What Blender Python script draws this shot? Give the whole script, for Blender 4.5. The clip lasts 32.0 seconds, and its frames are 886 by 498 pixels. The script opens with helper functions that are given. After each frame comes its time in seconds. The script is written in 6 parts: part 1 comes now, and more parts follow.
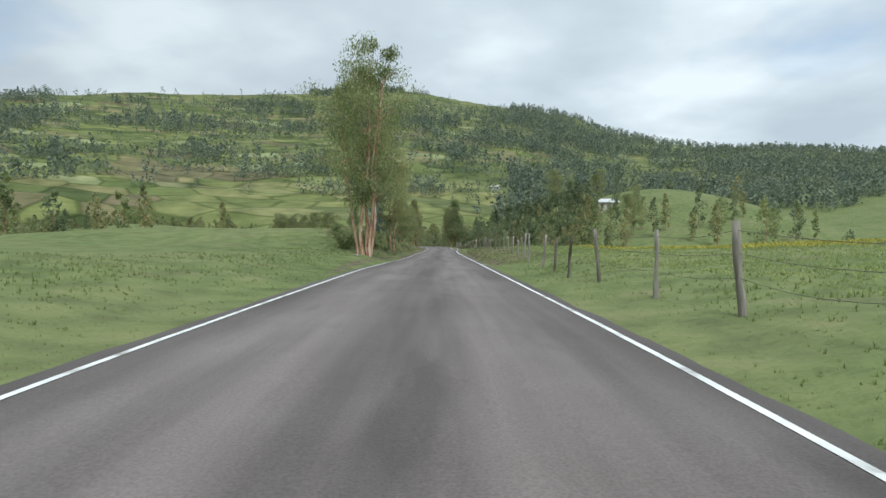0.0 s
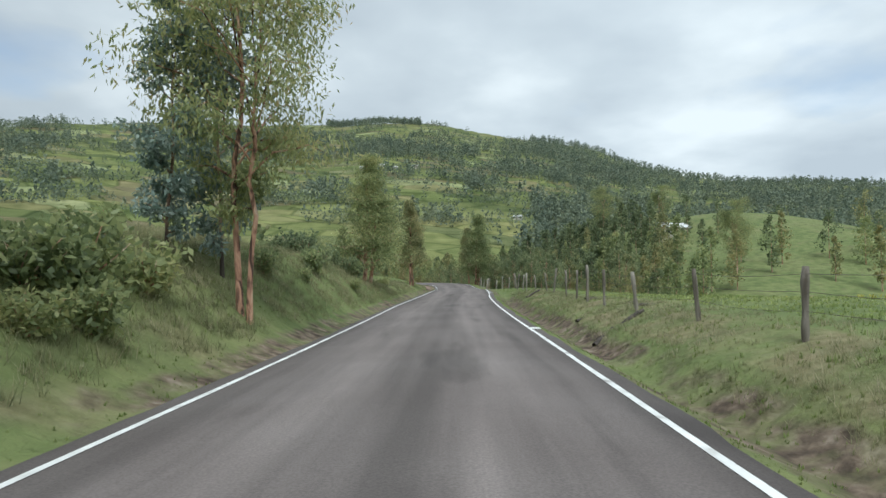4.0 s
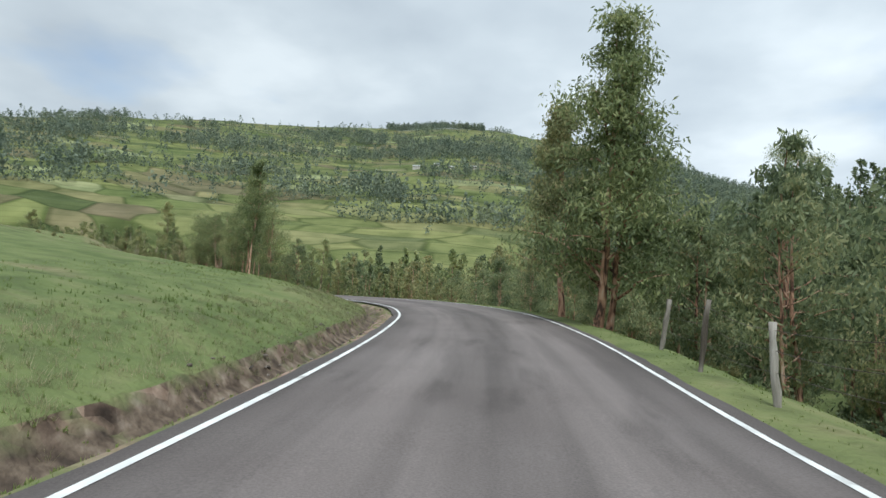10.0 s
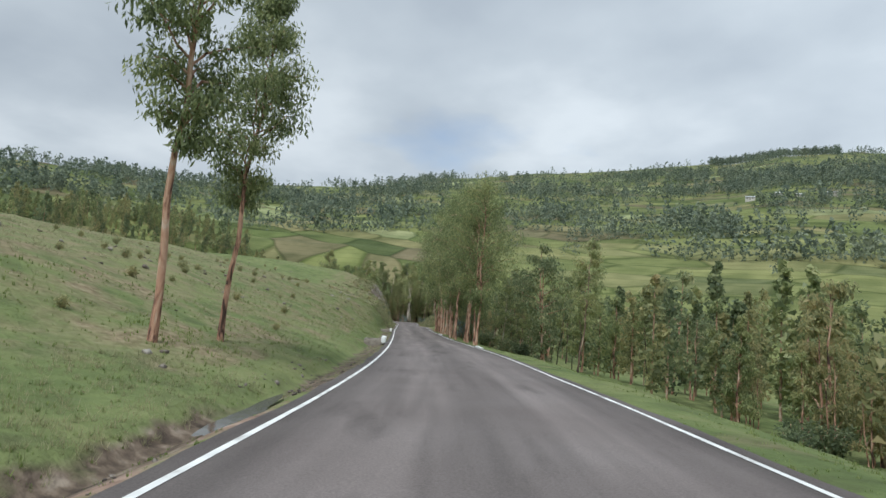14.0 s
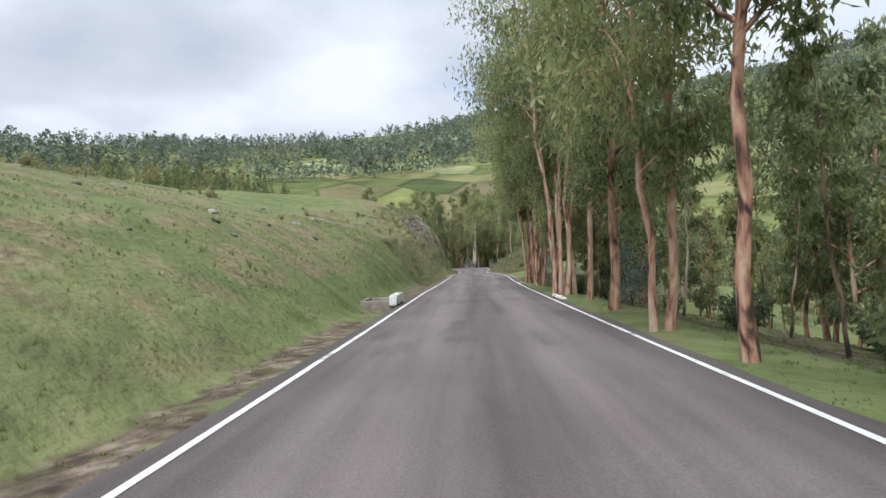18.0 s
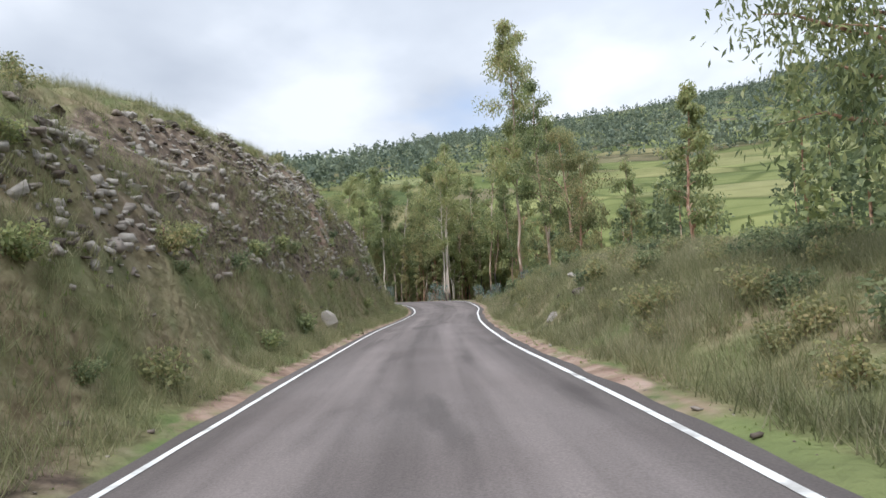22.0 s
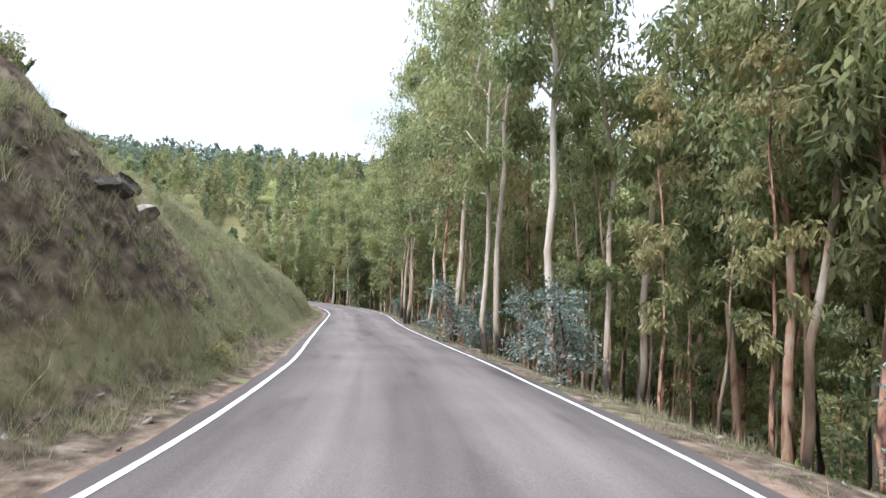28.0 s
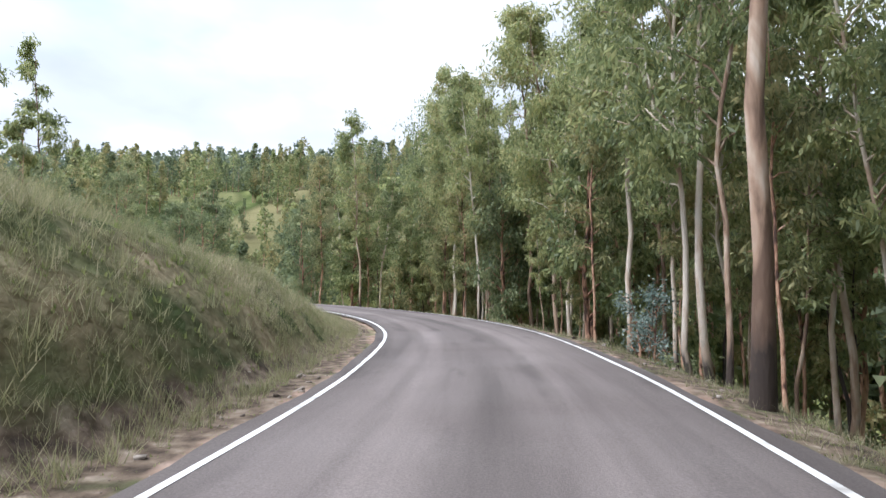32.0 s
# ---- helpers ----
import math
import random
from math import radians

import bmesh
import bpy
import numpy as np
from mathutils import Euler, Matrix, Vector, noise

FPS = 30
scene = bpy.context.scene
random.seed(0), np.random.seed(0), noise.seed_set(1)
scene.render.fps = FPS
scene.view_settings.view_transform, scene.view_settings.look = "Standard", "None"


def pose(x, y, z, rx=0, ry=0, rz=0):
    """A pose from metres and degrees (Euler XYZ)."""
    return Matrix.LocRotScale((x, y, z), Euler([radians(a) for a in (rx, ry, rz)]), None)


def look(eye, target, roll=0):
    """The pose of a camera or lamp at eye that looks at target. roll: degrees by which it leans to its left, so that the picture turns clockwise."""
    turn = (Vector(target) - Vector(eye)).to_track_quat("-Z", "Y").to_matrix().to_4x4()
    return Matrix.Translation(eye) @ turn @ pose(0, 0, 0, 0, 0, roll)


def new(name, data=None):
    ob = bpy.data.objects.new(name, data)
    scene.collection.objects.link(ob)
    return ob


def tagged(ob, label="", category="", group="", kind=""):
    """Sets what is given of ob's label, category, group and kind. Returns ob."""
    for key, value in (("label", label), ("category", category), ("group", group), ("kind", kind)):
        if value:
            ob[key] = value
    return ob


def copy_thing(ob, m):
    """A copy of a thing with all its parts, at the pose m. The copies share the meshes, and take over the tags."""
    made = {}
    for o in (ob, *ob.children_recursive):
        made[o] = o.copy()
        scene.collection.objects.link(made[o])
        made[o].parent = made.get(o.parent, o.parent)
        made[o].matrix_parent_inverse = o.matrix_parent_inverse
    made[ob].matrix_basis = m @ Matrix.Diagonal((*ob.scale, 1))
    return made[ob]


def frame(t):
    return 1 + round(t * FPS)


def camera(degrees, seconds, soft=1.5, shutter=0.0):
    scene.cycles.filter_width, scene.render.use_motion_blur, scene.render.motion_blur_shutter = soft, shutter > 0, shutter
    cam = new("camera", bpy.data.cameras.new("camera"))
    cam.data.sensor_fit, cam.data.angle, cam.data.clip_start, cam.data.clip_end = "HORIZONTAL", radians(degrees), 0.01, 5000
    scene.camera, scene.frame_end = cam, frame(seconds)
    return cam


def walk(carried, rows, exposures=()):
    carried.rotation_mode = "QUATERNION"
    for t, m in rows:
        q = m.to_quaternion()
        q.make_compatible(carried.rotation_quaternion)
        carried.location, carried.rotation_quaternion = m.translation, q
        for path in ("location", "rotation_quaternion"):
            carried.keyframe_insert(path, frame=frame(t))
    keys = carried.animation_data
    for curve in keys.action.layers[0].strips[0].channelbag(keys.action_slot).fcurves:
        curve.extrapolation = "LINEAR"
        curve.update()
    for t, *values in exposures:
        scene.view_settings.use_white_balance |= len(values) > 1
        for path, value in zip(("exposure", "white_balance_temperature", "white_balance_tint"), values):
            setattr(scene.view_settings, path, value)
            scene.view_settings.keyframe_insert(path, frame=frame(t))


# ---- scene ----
cam = camera(74.9, 32.0)
PATH = [
    (0, (2.374, 0.842, 4.454), (2.410, 2.841, 4.400), -1.2),
    (0.5, (2.494, 6.724, 4.444), (2.469, 8.724, 4.450), -2.5),
    (1, (2.567, 12.602, 4.298), (2.527, 14.598, 4.429), -1.8),
    (1.5, (2.646, 18.545, 4.213), (2.622, 20.542, 4.316), -1.7),
    (2, (2.773, 24.557, 4.092), (2.760, 26.557, 4.082), -1.5),
    (2.5, (2.823, 30.308, 4.127), (2.805, 32.308, 4.169), -1.4),
    (4.5, (3.235, 50.214, 3.774), (3.197, 52.213, 3.839), 0.1),
    (5, (3.396, 55.846, 3.667), (3.318, 57.844, 3.718), 0.3),
    (5.5, (3.585, 61.742, 3.548), (3.576, 63.740, 3.619), -1.1),
    (6, (3.728, 67.885, 3.452), (3.712, 69.884, 3.493), -1.2),
    (6.5, (3.834, 74.360, 3.338), (3.809, 76.360, 3.341), -0.6),
    (7, (3.968, 80.947, 3.179), (3.940, 82.946, 3.248), -0.9),
    (7.5, (4.127, 87.261, 3.065), (4.122, 89.260, 3.126), 1.3),
    (8, (4.169, 93.404, 2.945), (4.090, 95.402, 2.982), 2.0),
    (8.5, (4.283, 100.117, 3.004), (4.137, 102.110, 3.087), 1.6),
    (9, (4.322, 106.967, 2.940), (4.127, 108.949, 3.121), 3.0),
    (9.5, (4.231, 113.588, 2.651), (4.085, 115.576, 2.811), 4.6),
    (10, (4.036, 120.080, 2.452), (3.813, 122.064, 2.559), 2.6),
    (10.5, (3.828, 126.371, 2.332), (3.601, 128.352, 2.489), 3.4),
    (11, (3.505, 132.412, 2.215), (3.187, 134.383, 2.319), 2.2),
    (11.5, (2.940, 138.148, 2.327), (2.505, 140.092, 2.500), 4.0),
    (12, (2.022, 143.781, 2.202), (1.453, 145.690, 2.383), 5.8),
    (12.5, (0.602, 149.631, 2.202), (-0.131, 151.488, 2.318), 6.8),
    (13, (-1.436, 155.389, 2.034), (-2.373, 157.150, 2.175), 4.9),
    (13.5, (-4.083, 160.886, 2.032), (-5.173, 162.555, 2.192), 5.6),
    (14, (-7.291, 166.421, 1.924), (-8.493, 168.005, 2.139), 4.3),
    (14.5, (-10.796, 171.595, 1.773), (-12.055, 173.138, 1.960), 3.3),
    (16.5, (-24.766, 189.473, 1.391), (-26.154, 190.892, 1.632), -1.6),
    (17, (-28.960, 194.163, 1.221), (-30.347, 195.595, 1.375), -0.3),
    (17.5, (-33.103, 198.950, 1.006), (-34.508, 200.374, 1.047), -2.2),
    (18, (-37.249, 203.813, 0.882), (-38.633, 205.256, 0.905), -1.5),
    (18.5, (-41.414, 208.768, 0.804), (-42.798, 210.209, 0.909), -2.6),
    (19, (-45.676, 213.747, 0.707), (-47.055, 215.191, 0.827), -1.2),
    (19.5, (-49.972, 218.708, 0.602), (-51.333, 220.170, 0.709), -1.4),
    (20, (-54.542, 224.057, 0.487), (-55.903, 225.519, 0.596), -1.6),
    (20.5, (-59.267, 229.550, 0.404), (-60.608, 231.035, 0.405), -1.1),
    (21, (-63.857, 234.883, 0.290), (-65.193, 236.367, 0.390), -1.0),
    (21.5, (-68.158, 239.975, 0.282), (-69.486, 241.471, 0.267), -1.1),
    (22, (-72.194, 244.872, 0.239), (-73.508, 246.375, 0.354), -2.2),
    (22.5, (-75.807, 249.212, 0.150), (-77.147, 250.694, 0.242), -3.1),
    (23, (-79.210, 253.300, 0.064), (-80.558, 254.774, 0.166), -3.5),
    (23.5, (-82.596, 257.281, -0.020), (-83.929, 258.767, 0.106), -3.7),
    (24, (-85.786, 261.028, -0.103), (-87.114, 262.512, 0.085), -5.3),
    (24.5, (-89.078, 264.792, -0.195), (-90.354, 266.328, -0.085), -4.3),
    (26.5, (-103.994, 281.709, -0.523), (-105.301, 283.212, -0.348), 2.3),
    (27, (-107.789, 284.857, -0.522), (-109.333, 286.103, -0.270), 4.5),
    (27.5, (-111.831, 287.550, -0.420), (-113.572, 288.516, -0.233), 4.0),
    (28, (-116.208, 289.805, -0.456), (-118.063, 290.534, -0.288), 2.9),
    (28.5, (-120.984, 291.618, -0.564), (-122.902, 292.170, -0.440), 2.9),
    (29, (-126.337, 293.142, -0.668), (-128.299, 293.509, -0.557), 0.8),
    (29.5, (-131.988, 294.569, -0.718), (-133.955, 294.917, -0.612), 0.2),
    (30, (-137.623, 295.928, -0.836), (-139.599, 296.219, -0.723), -0.0),
    (30.5, (-142.828, 297.160, -0.899), (-144.806, 297.448, -0.818), -0.2),
    (31, (-147.411, 298.154, -0.915), (-149.384, 298.459, -0.803), -1.6),
    (31.5, (-151.779, 298.998, -0.975), (-153.753, 299.284, -0.833), -0.7),
    (32, (-156.277, 299.704, -0.955), (-158.255, 299.945, -0.788), 0.3),
]
walk(cam, [(t, look(eye, target, roll)) for t, eye, target, roll in PATH],
     [(0, 0.06, 5850, 2), (9, 0.08, 5850, 2), (11, 0.15, 5880, 5), (13, 0.02, 5850, 5), (16.8, 0.03, 5950, 10), (18, 0.42, 5900, 11), (23, 0.5, 5900, 11), (24.5, 0.7, 5950, 10), (26.5, 1.35, 5700, 11), (27.1, 1.5, 5650, 11), (28.2, 1.1, 5750, 12), (32, 0.92, 5750, 13)])

# ---- world and sun ----
SUN_ELEVATION, SUN_TURN = radians(60), radians(192)


def build_world():
    w = bpy.data.worlds.new("overcast_sky")
    scene.world = w
    w.use_nodes = True
    nt = w.node_tree
    nt.nodes.clear()
    n = lambda kind: nt.nodes.new(kind)
    out, back = n("ShaderNodeOutputWorld"), n("ShaderNodeBackground")
    sky = n("ShaderNodeTexSky")
    sky.sky_type, sky.sun_disc = 'NISHITA', False
    sky.sun_elevation, sky.sun_rotation = SUN_ELEVATION, -SUN_TURN
    dim = n("ShaderNodeVectorMath")
    dim.operation = 'SCALE'
    dim.inputs[3].default_value = 0.15
    coord, sep = n("ShaderNodeTexCoord"), n("ShaderNodeSeparateXYZ")
    nt.links.new(coord.outputs["Generated"], sep.inputs[0])
    up = n("ShaderNodeMath"); up.operation = 'ADD'; up.inputs[1].default_value = 0.22
    top = n("ShaderNodeMath"); top.operation = 'MAXIMUM'; top.inputs[1].default_value = 0.05
    nt.links.new(sep.outputs[2], up.inputs[0]); nt.links.new(up.outputs[0], top.inputs[0])
    flat = n("ShaderNodeCombineXYZ")
    for k in (0, 1):
        d = n("ShaderNodeMath"); d.operation = 'DIVIDE'
        nt.links.new(sep.outputs[k], d.inputs[0]); nt.links.new(top.outputs[0], d.inputs[1])
        nt.links.new(d.outputs[0], flat.inputs[k])
    cover, tone = n("ShaderNodeTexNoise"), n("ShaderNodeTexNoise")
    for tex, scale, detail, rough in ((cover, 0.95, 6, 0.46), (tone, 1.55, 7, 0.45)):
        tex.inputs["Scale"].default_value = scale
        tex.inputs["Detail"].default_value = detail
        tex.inputs["Roughness"].default_value = rough
        nt.links.new(flat.outputs[0], tex.inputs["Vector"])
    holes, greys = n("ShaderNodeValToRGB"), n("ShaderNodeValToRGB")
    holes.color_ramp.elements[0].position, holes.color_ramp.elements[1].position = 0.20, 0.40
    nt.links.new(cover.outputs[0], holes.inputs[0])
    e = greys.color_ramp.elements
    e[0].position, e[0].color = 0.32, (0.55, 0.58, 0.62, 1)
    e[1].position, e[1].color = 0.64, (0.88, 0.89, 0.895, 1)
    m = greys.color_ramp.elements.new(0.50)
    m.color = (0.69, 0.715, 0.74, 1)
    nt.links.new(tone.outputs[0], greys.inputs[0])
    # clouds dimmed towards the west, so the raised exposure does not clip them
    west_dim, thick = n("ShaderNodeMapRange"), n("ShaderNodeVectorMath")
    west_dim.inputs["From Min"].default_value, west_dim.inputs["From Max"].default_value = -0.9, 0.3
    west_dim.inputs["To Min"].default_value, west_dim.inputs["To Max"].default_value = 0.80, 1.02
    thick.operation = 'SCALE'
    nt.links.new(sep.outputs[0], west_dim.inputs[0]); nt.links.new(west_dim.outputs[0], thick.inputs[3])
    nt.links.new(greys.outputs[0], thick.inputs[0])
    mix = n("ShaderNodeMix"); mix.data_type = 'RGBA'
    nt.links.new(sky.outputs[0], dim.inputs[0])
    nt.links.new(holes.outputs[0], mix.inputs["Factor"])
    nt.links.new(dim.outputs[0], mix.inputs[6])
    nt.links.new(thick.outputs[0], mix.inputs[7])
    nt.links.new(mix.outputs[2], back.inputs[0])
    back.inputs[1].default_value = 1.0
    nt.links.new(back.outputs[0], out.inputs[0])


build_world()
sun = new("sun", bpy.data.lights.new("sun", 'SUN'))
sun.data.energy, sun.data.angle, sun.data.color = 2.5, radians(20), (1.0, 0.965, 0.91)
sun.matrix_world = look((0, 0, 0), (math.sin(SUN_TURN) * math.cos(SUN_ELEVATION), -math.cos(SUN_TURN) * math.cos(SUN_ELEVATION), -math.sin(SUN_ELEVATION)))


# ---- materials ----
def mat(name, stops, scale=3.0, rough=0.9, bump=0.3, bump_scale=None, detail=6.0, metal=0.0, island=0.0, obj=0.0,
        through_light=0.0, distort=0.0, coarse=None, spec=0.3, stretch=(1, 1, 1), charred=0.0):
    """A noise-driven surface. stops: (position, colour). coarse: (scale, strength) of a second, larger variation."""
    m = bpy.data.materials.new(name)
    m.use_nodes = True
    nt = m.node_tree
    b = nt.nodes["Principled BSDF"]
    n = lambda kind: nt.nodes.new(kind)
    coord, place = n("ShaderNodeTexCoord"), n("ShaderNodeMapping")
    place.inputs["Scale"].default_value = stretch
    nt.links.new(coord.outputs["Object"], place.inputs[0])
    tex = n("ShaderNodeTexNoise")
    tex.inputs["Scale"].default_value, tex.inputs["Detail"].default_value = scale, detail
    tex.inputs["Distortion"].default_value = distort
    nt.links.new(place.outputs[0], tex.inputs["Vector"])
    value = tex.outputs[0]
    if coarse:
        big = n("ShaderNodeTexNoise")
        big.inputs["Scale"].default_value, big.inputs["Detail"].default_value = coarse[0], 4
        nt.links.new(place.outputs[0], big.inputs["Vector"])
        add = n("ShaderNodeMath"); add.operation = 'MULTIPLY_ADD'
        add.inputs[1].default_value = coarse[1]
        sub = n("ShaderNodeMath"); sub.operation = 'SUBTRACT'; sub.inputs[1].default_value = 0.5
        nt.links.new(big.outputs[0], sub.inputs[0]); nt.links.new(sub.outputs[0], add.inputs[0]); nt.links.new(value, add.inputs[2])
        value = add.outputs[0]
    for strength, node, socket in ((island, "ShaderNodeNewGeometry", "Random Per Island"), (obj, "ShaderNodeObjectInfo", "Random")):
        if strength:
            g = n(node)
            add = n("ShaderNodeMath"); add.operation = 'MULTIPLY_ADD'; add.inputs[1].default_value = strength
            sub = n("ShaderNodeMath"); sub.operation = 'SUBTRACT'; sub.inputs[1].default_value = 0.5
            nt.links.new(g.outputs[socket], sub.inputs[0]); nt.links.new(sub.outputs[0], add.inputs[0]); nt.links.new(value, add.inputs[2])
            value = add.outputs[0]
    ramp = n("ShaderNodeValToRGB")
    els = ramp.color_ramp.elements
    while len(els) < len(stops):
        els.new(0.5)
    for el, (p, c) in zip(els, stops):
        el.position, el.color = p, (*c, 1)
    nt.links.new(value, ramp.inputs[0])
    if charred:
        # fire-blackened foot of the trunk, with a ragged upper edge
        sep = n("ShaderNodeSeparateXYZ"); nt.links.new(coord.outputs["Object"], sep.inputs[0])
        edge = n("ShaderNodeMath"); edge.operation = 'MULTIPLY_ADD'; edge.inputs[1].default_value = -3.6
        nt.links.new(tex.outputs[0], edge.inputs[0]); nt.links.new(sep.outputs[2], edge.inputs[2])
        foot = n("ShaderNodeMapRange")
        foot.inputs["From Min"].default_value, foot.inputs["From Max"].default_value = -0.35, -1.0
        foot.inputs["To Max"].default_value = charred
        nt.links.new(edge.outputs[0], foot.inputs[0])
        soot = n("ShaderNodeMix"); soot.data_type = 'RGBA'
        nt.links.new(foot.outputs[0], soot.inputs["Factor"])
        nt.links.new(ramp.outputs[0], soot.inputs[6]); soot.inputs[7].default_value = (0.045, 0.036, 0.032, 1)
        nt.links.new(soot.outputs[2], b.inputs["Base Color"])
    else:
        nt.links.new(ramp.outputs[0], b.inputs["Base Color"])
    b.inputs["Roughness"].default_value, b.inputs["Metallic"].default_value = rough, metal
    b.inputs["Specular IOR Level"].default_value = spec
    if bump:
        t2 = n("ShaderNodeTexNoise")
        t2.inputs["Scale"].default_value, t2.inputs["Detail"].default_value = bump_scale or scale * 4, 5
        nt.links.new(place.outputs[0], t2.inputs["Vector"])
        bm_ = n("ShaderNodeBump"); bm_.inputs["Strength"].default_value = bump
        bm_.inputs["Distance"].default_value = 0.05
        nt.links.new(t2.outputs[0], bm_.inputs["Height"]); nt.links.new(bm_.outputs[0], b.inputs["Normal"])
    if through_light:
        tr, mx = n("ShaderNodeBsdfTranslucent"), n("ShaderNodeMixShader")
        mx.inputs[0].default_value = through_light
        nt.links.new(ramp.outputs[0], tr.inputs[0])
        nt.links.new(b.outputs[0], mx.inputs[1]); nt.links.new(tr.outputs[0], mx.inputs[2])
        nt.links.new(mx.outputs[0], nt.nodes["Material Output"].inputs[0])
    return m


def ground_material():
    """Pasture with drier and barer patches, a patchwork of terraced plots on the far slope, soil and rock where the ground is steep."""
    m = bpy.data.materials.new("pasture_ground")
    m.use_nodes = True
    nt = m.node_tree
    b = nt.nodes["Principled BSDF"]
    n = lambda kind: nt.nodes.new(kind)
    coord = n("ShaderNodeTexCoord")

    def noise_tex(scale, detail=6, stretch=None):
        t = n("ShaderNodeTexNoise")
        t.inputs["Scale"].default_value, t.inputs["Detail"].default_value = scale, detail
        if stretch:
            mp = n("ShaderNodeMapping"); mp.inputs["Scale"].default_value = stretch
            nt.links.new(coord.outputs["Object"], mp.inputs[0]); nt.links.new(mp.outputs[0], t.inputs["Vector"])
        else:
            nt.links.new(coord.outputs["Object"], t.inputs["Vector"])
        return t

    def ramp(src, stops):
        r = n("ShaderNodeValToRGB")
        while len(r.color_ramp.elements) < len(stops):
            r.color_ramp.elements.new(0.5)
        for el, (p, c) in zip(r.color_ramp.elements, stops):
            el.position, el.color = p, (*c, 1)
        nt.links.new(src, r.inputs[0])
        return r.outputs[0]

    def mixed(factor, a, c, kind='MIX'):
        x = n("ShaderNodeMix"); x.data_type = 'RGBA'; x.blend_type = kind
        if isinstance(factor, float):
            x.inputs["Factor"].default_value = factor
        else:
            nt.links.new(factor, x.inputs["Factor"])
        nt.links.new(a, x.inputs[6]); nt.links.new(c, x.inputs[7])
        return x.outputs[2]

    near = ramp(noise_tex(0.9, 9).outputs[0], [(0.30, (0.06, 0.075, 0.032)), (0.44, (0.108, 0.145, 0.052)), (0.56, (0.158, 0.196, 0.072)), (0.72, (0.225, 0.23, 0.108))])
    patches = ramp(noise_tex(0.11, 6).outputs[0], [(0.36, (0.115, 0.145, 0.055)), (0.5, (0.17, 0.195, 0.08)), (0.64, (0.215, 0.215, 0.10))])
    grass = mixed(0.45, near, patches)
    dry = ramp(noise_tex(0.35, 7).outputs[0], [(0.60, (0.0, 0.0, 0.0)), (0.74, (0.6, 0.6, 0.6))])
    straw = ramp(noise_tex(4.0, 6).outputs[0], [(0.3, (0.14, 0.11, 0.065)), (0.5, (0.235, 0.19, 0.115)), (0.75, (0.33, 0.285, 0.18))])
    grass = mixed(dry, grass, straw)
    # plots of the far slope
    plots = n("ShaderNodeTexVoronoi")
    plots.feature = 'F1'
    plots.inputs["Scale"].default_value = 0.028
    mp = n("ShaderNodeMapping"); mp.inputs["Scale"].default_value = (0.75, 1.5, 0.0); mp.inputs["Rotation"].default_value = (0, 0, 0.3)
    warp = noise_tex(0.006, 3)
    wv = n("ShaderNodeVectorMath"); wv.operation = 'MULTIPLY_ADD'
    wv.inputs[1].default_value = (35, 35, 0)
    nt.links.new(warp.outputs[1], wv.inputs[0]); nt.links.new(coord.outputs["Object"], wv.inputs[2])
    nt.links.new(wv.outputs[0], mp.inputs[0]); nt.links.new(mp.outputs[0], plots.inputs["Vector"])
    sepc = n("ShaderNodeSeparateColor")
    nt.links.new(plots.outputs["Color"], sepc.inputs[0])
    plot_colour = ramp(sepc.outputs[0], [(0.0, (0.085, 0.11, 0.045)), (0.25, (0.15, 0.175, 0.07)), (0.42, (0.21, 0.23, 0.09)), (0.58, (0.13, 0.165, 0.06)), (0.74, (0.23, 0.215, 0.11)), (0.88, (0.155, 0.135, 0.085)), (0.97, (0.28, 0.31, 0.16))])
    fine = ramp(noise_tex(0.05, 8).outputs[0], [(0.3, (0.55, 0.6, 0.5)), (0.7, (1.2, 1.15, 1.1))])
    plot_colour = mixed(1.0, plot_colour, fine, 'MULTIPLY')
    # dark field edges and terrace banks
    rims = n("ShaderNodeTexVoronoi"); rims.feature = 'DISTANCE_TO_EDGE'
    rims.inputs["Scale"].default_value = 0.028
    nt.links.new(mp.outputs[0], rims.inputs["Vector"])
    hedge = ramp(rims.outputs["Distance"], [(0.015, (0.55, 0.6, 0.52)), (0.05, (1.0, 1.0, 1.0))])
    zz = n("ShaderNodeSeparateXYZ"); nt.links.new(coord.outputs["Object"], zz.inputs[0])
    level = n("ShaderNodeMath"); level.operation = 'MULTIPLY_ADD'; level.inputs[1].default_value = 9.0
    nt.links.new(noise_tex(0.012, 4).outputs[0], level.inputs[0]); nt.links.new(zz.outputs[2], level.inputs[2])
    step = n("ShaderNodeMath"); step.operation = 'PINGPONG'; step.inputs[1].default_value = 1.6
    nt.links.new(level.outputs[0], step.inputs[0])
    terrace = ramp(step.outputs[0], [(0.06, (0.84, 0.85, 0.81)), (0.34, (1.0, 1.0, 1.0))])
    plot_colour = mixed(1.0, mixed(1.0, plot_colour, hedge, 'MULTIPLY'), terrace, 'MULTIPLY')
    pos = n("ShaderNodeSeparateXYZ"); nt.links.new(coord.outputs["Object"], pos.inputs[0])
    # far slope: beyond a line across the valley
    far = n("ShaderNodeMath"); far.operation = 'MULTIPLY_ADD'; far.inputs[1].default_value = -0.75
    nt.links.new(pos.outputs[0], far.inputs[0]); nt.links.new(pos.outputs[1], far.inputs[2])
    fr = n("ShaderNodeMapRange"); fr.inputs["From Min"].default_value, fr.inputs["From Max"].default_value = 330, 380
    nt.links.new(far.outputs[0], fr.inputs[0])
    grass = mixed(fr.outputs[0], grass, plot_colour)
    # meadow terraces across the valley; their sunlit look is put into a lighter colour
    dist = n("ShaderNodeVectorMath"); dist.operation = 'DISTANCE'
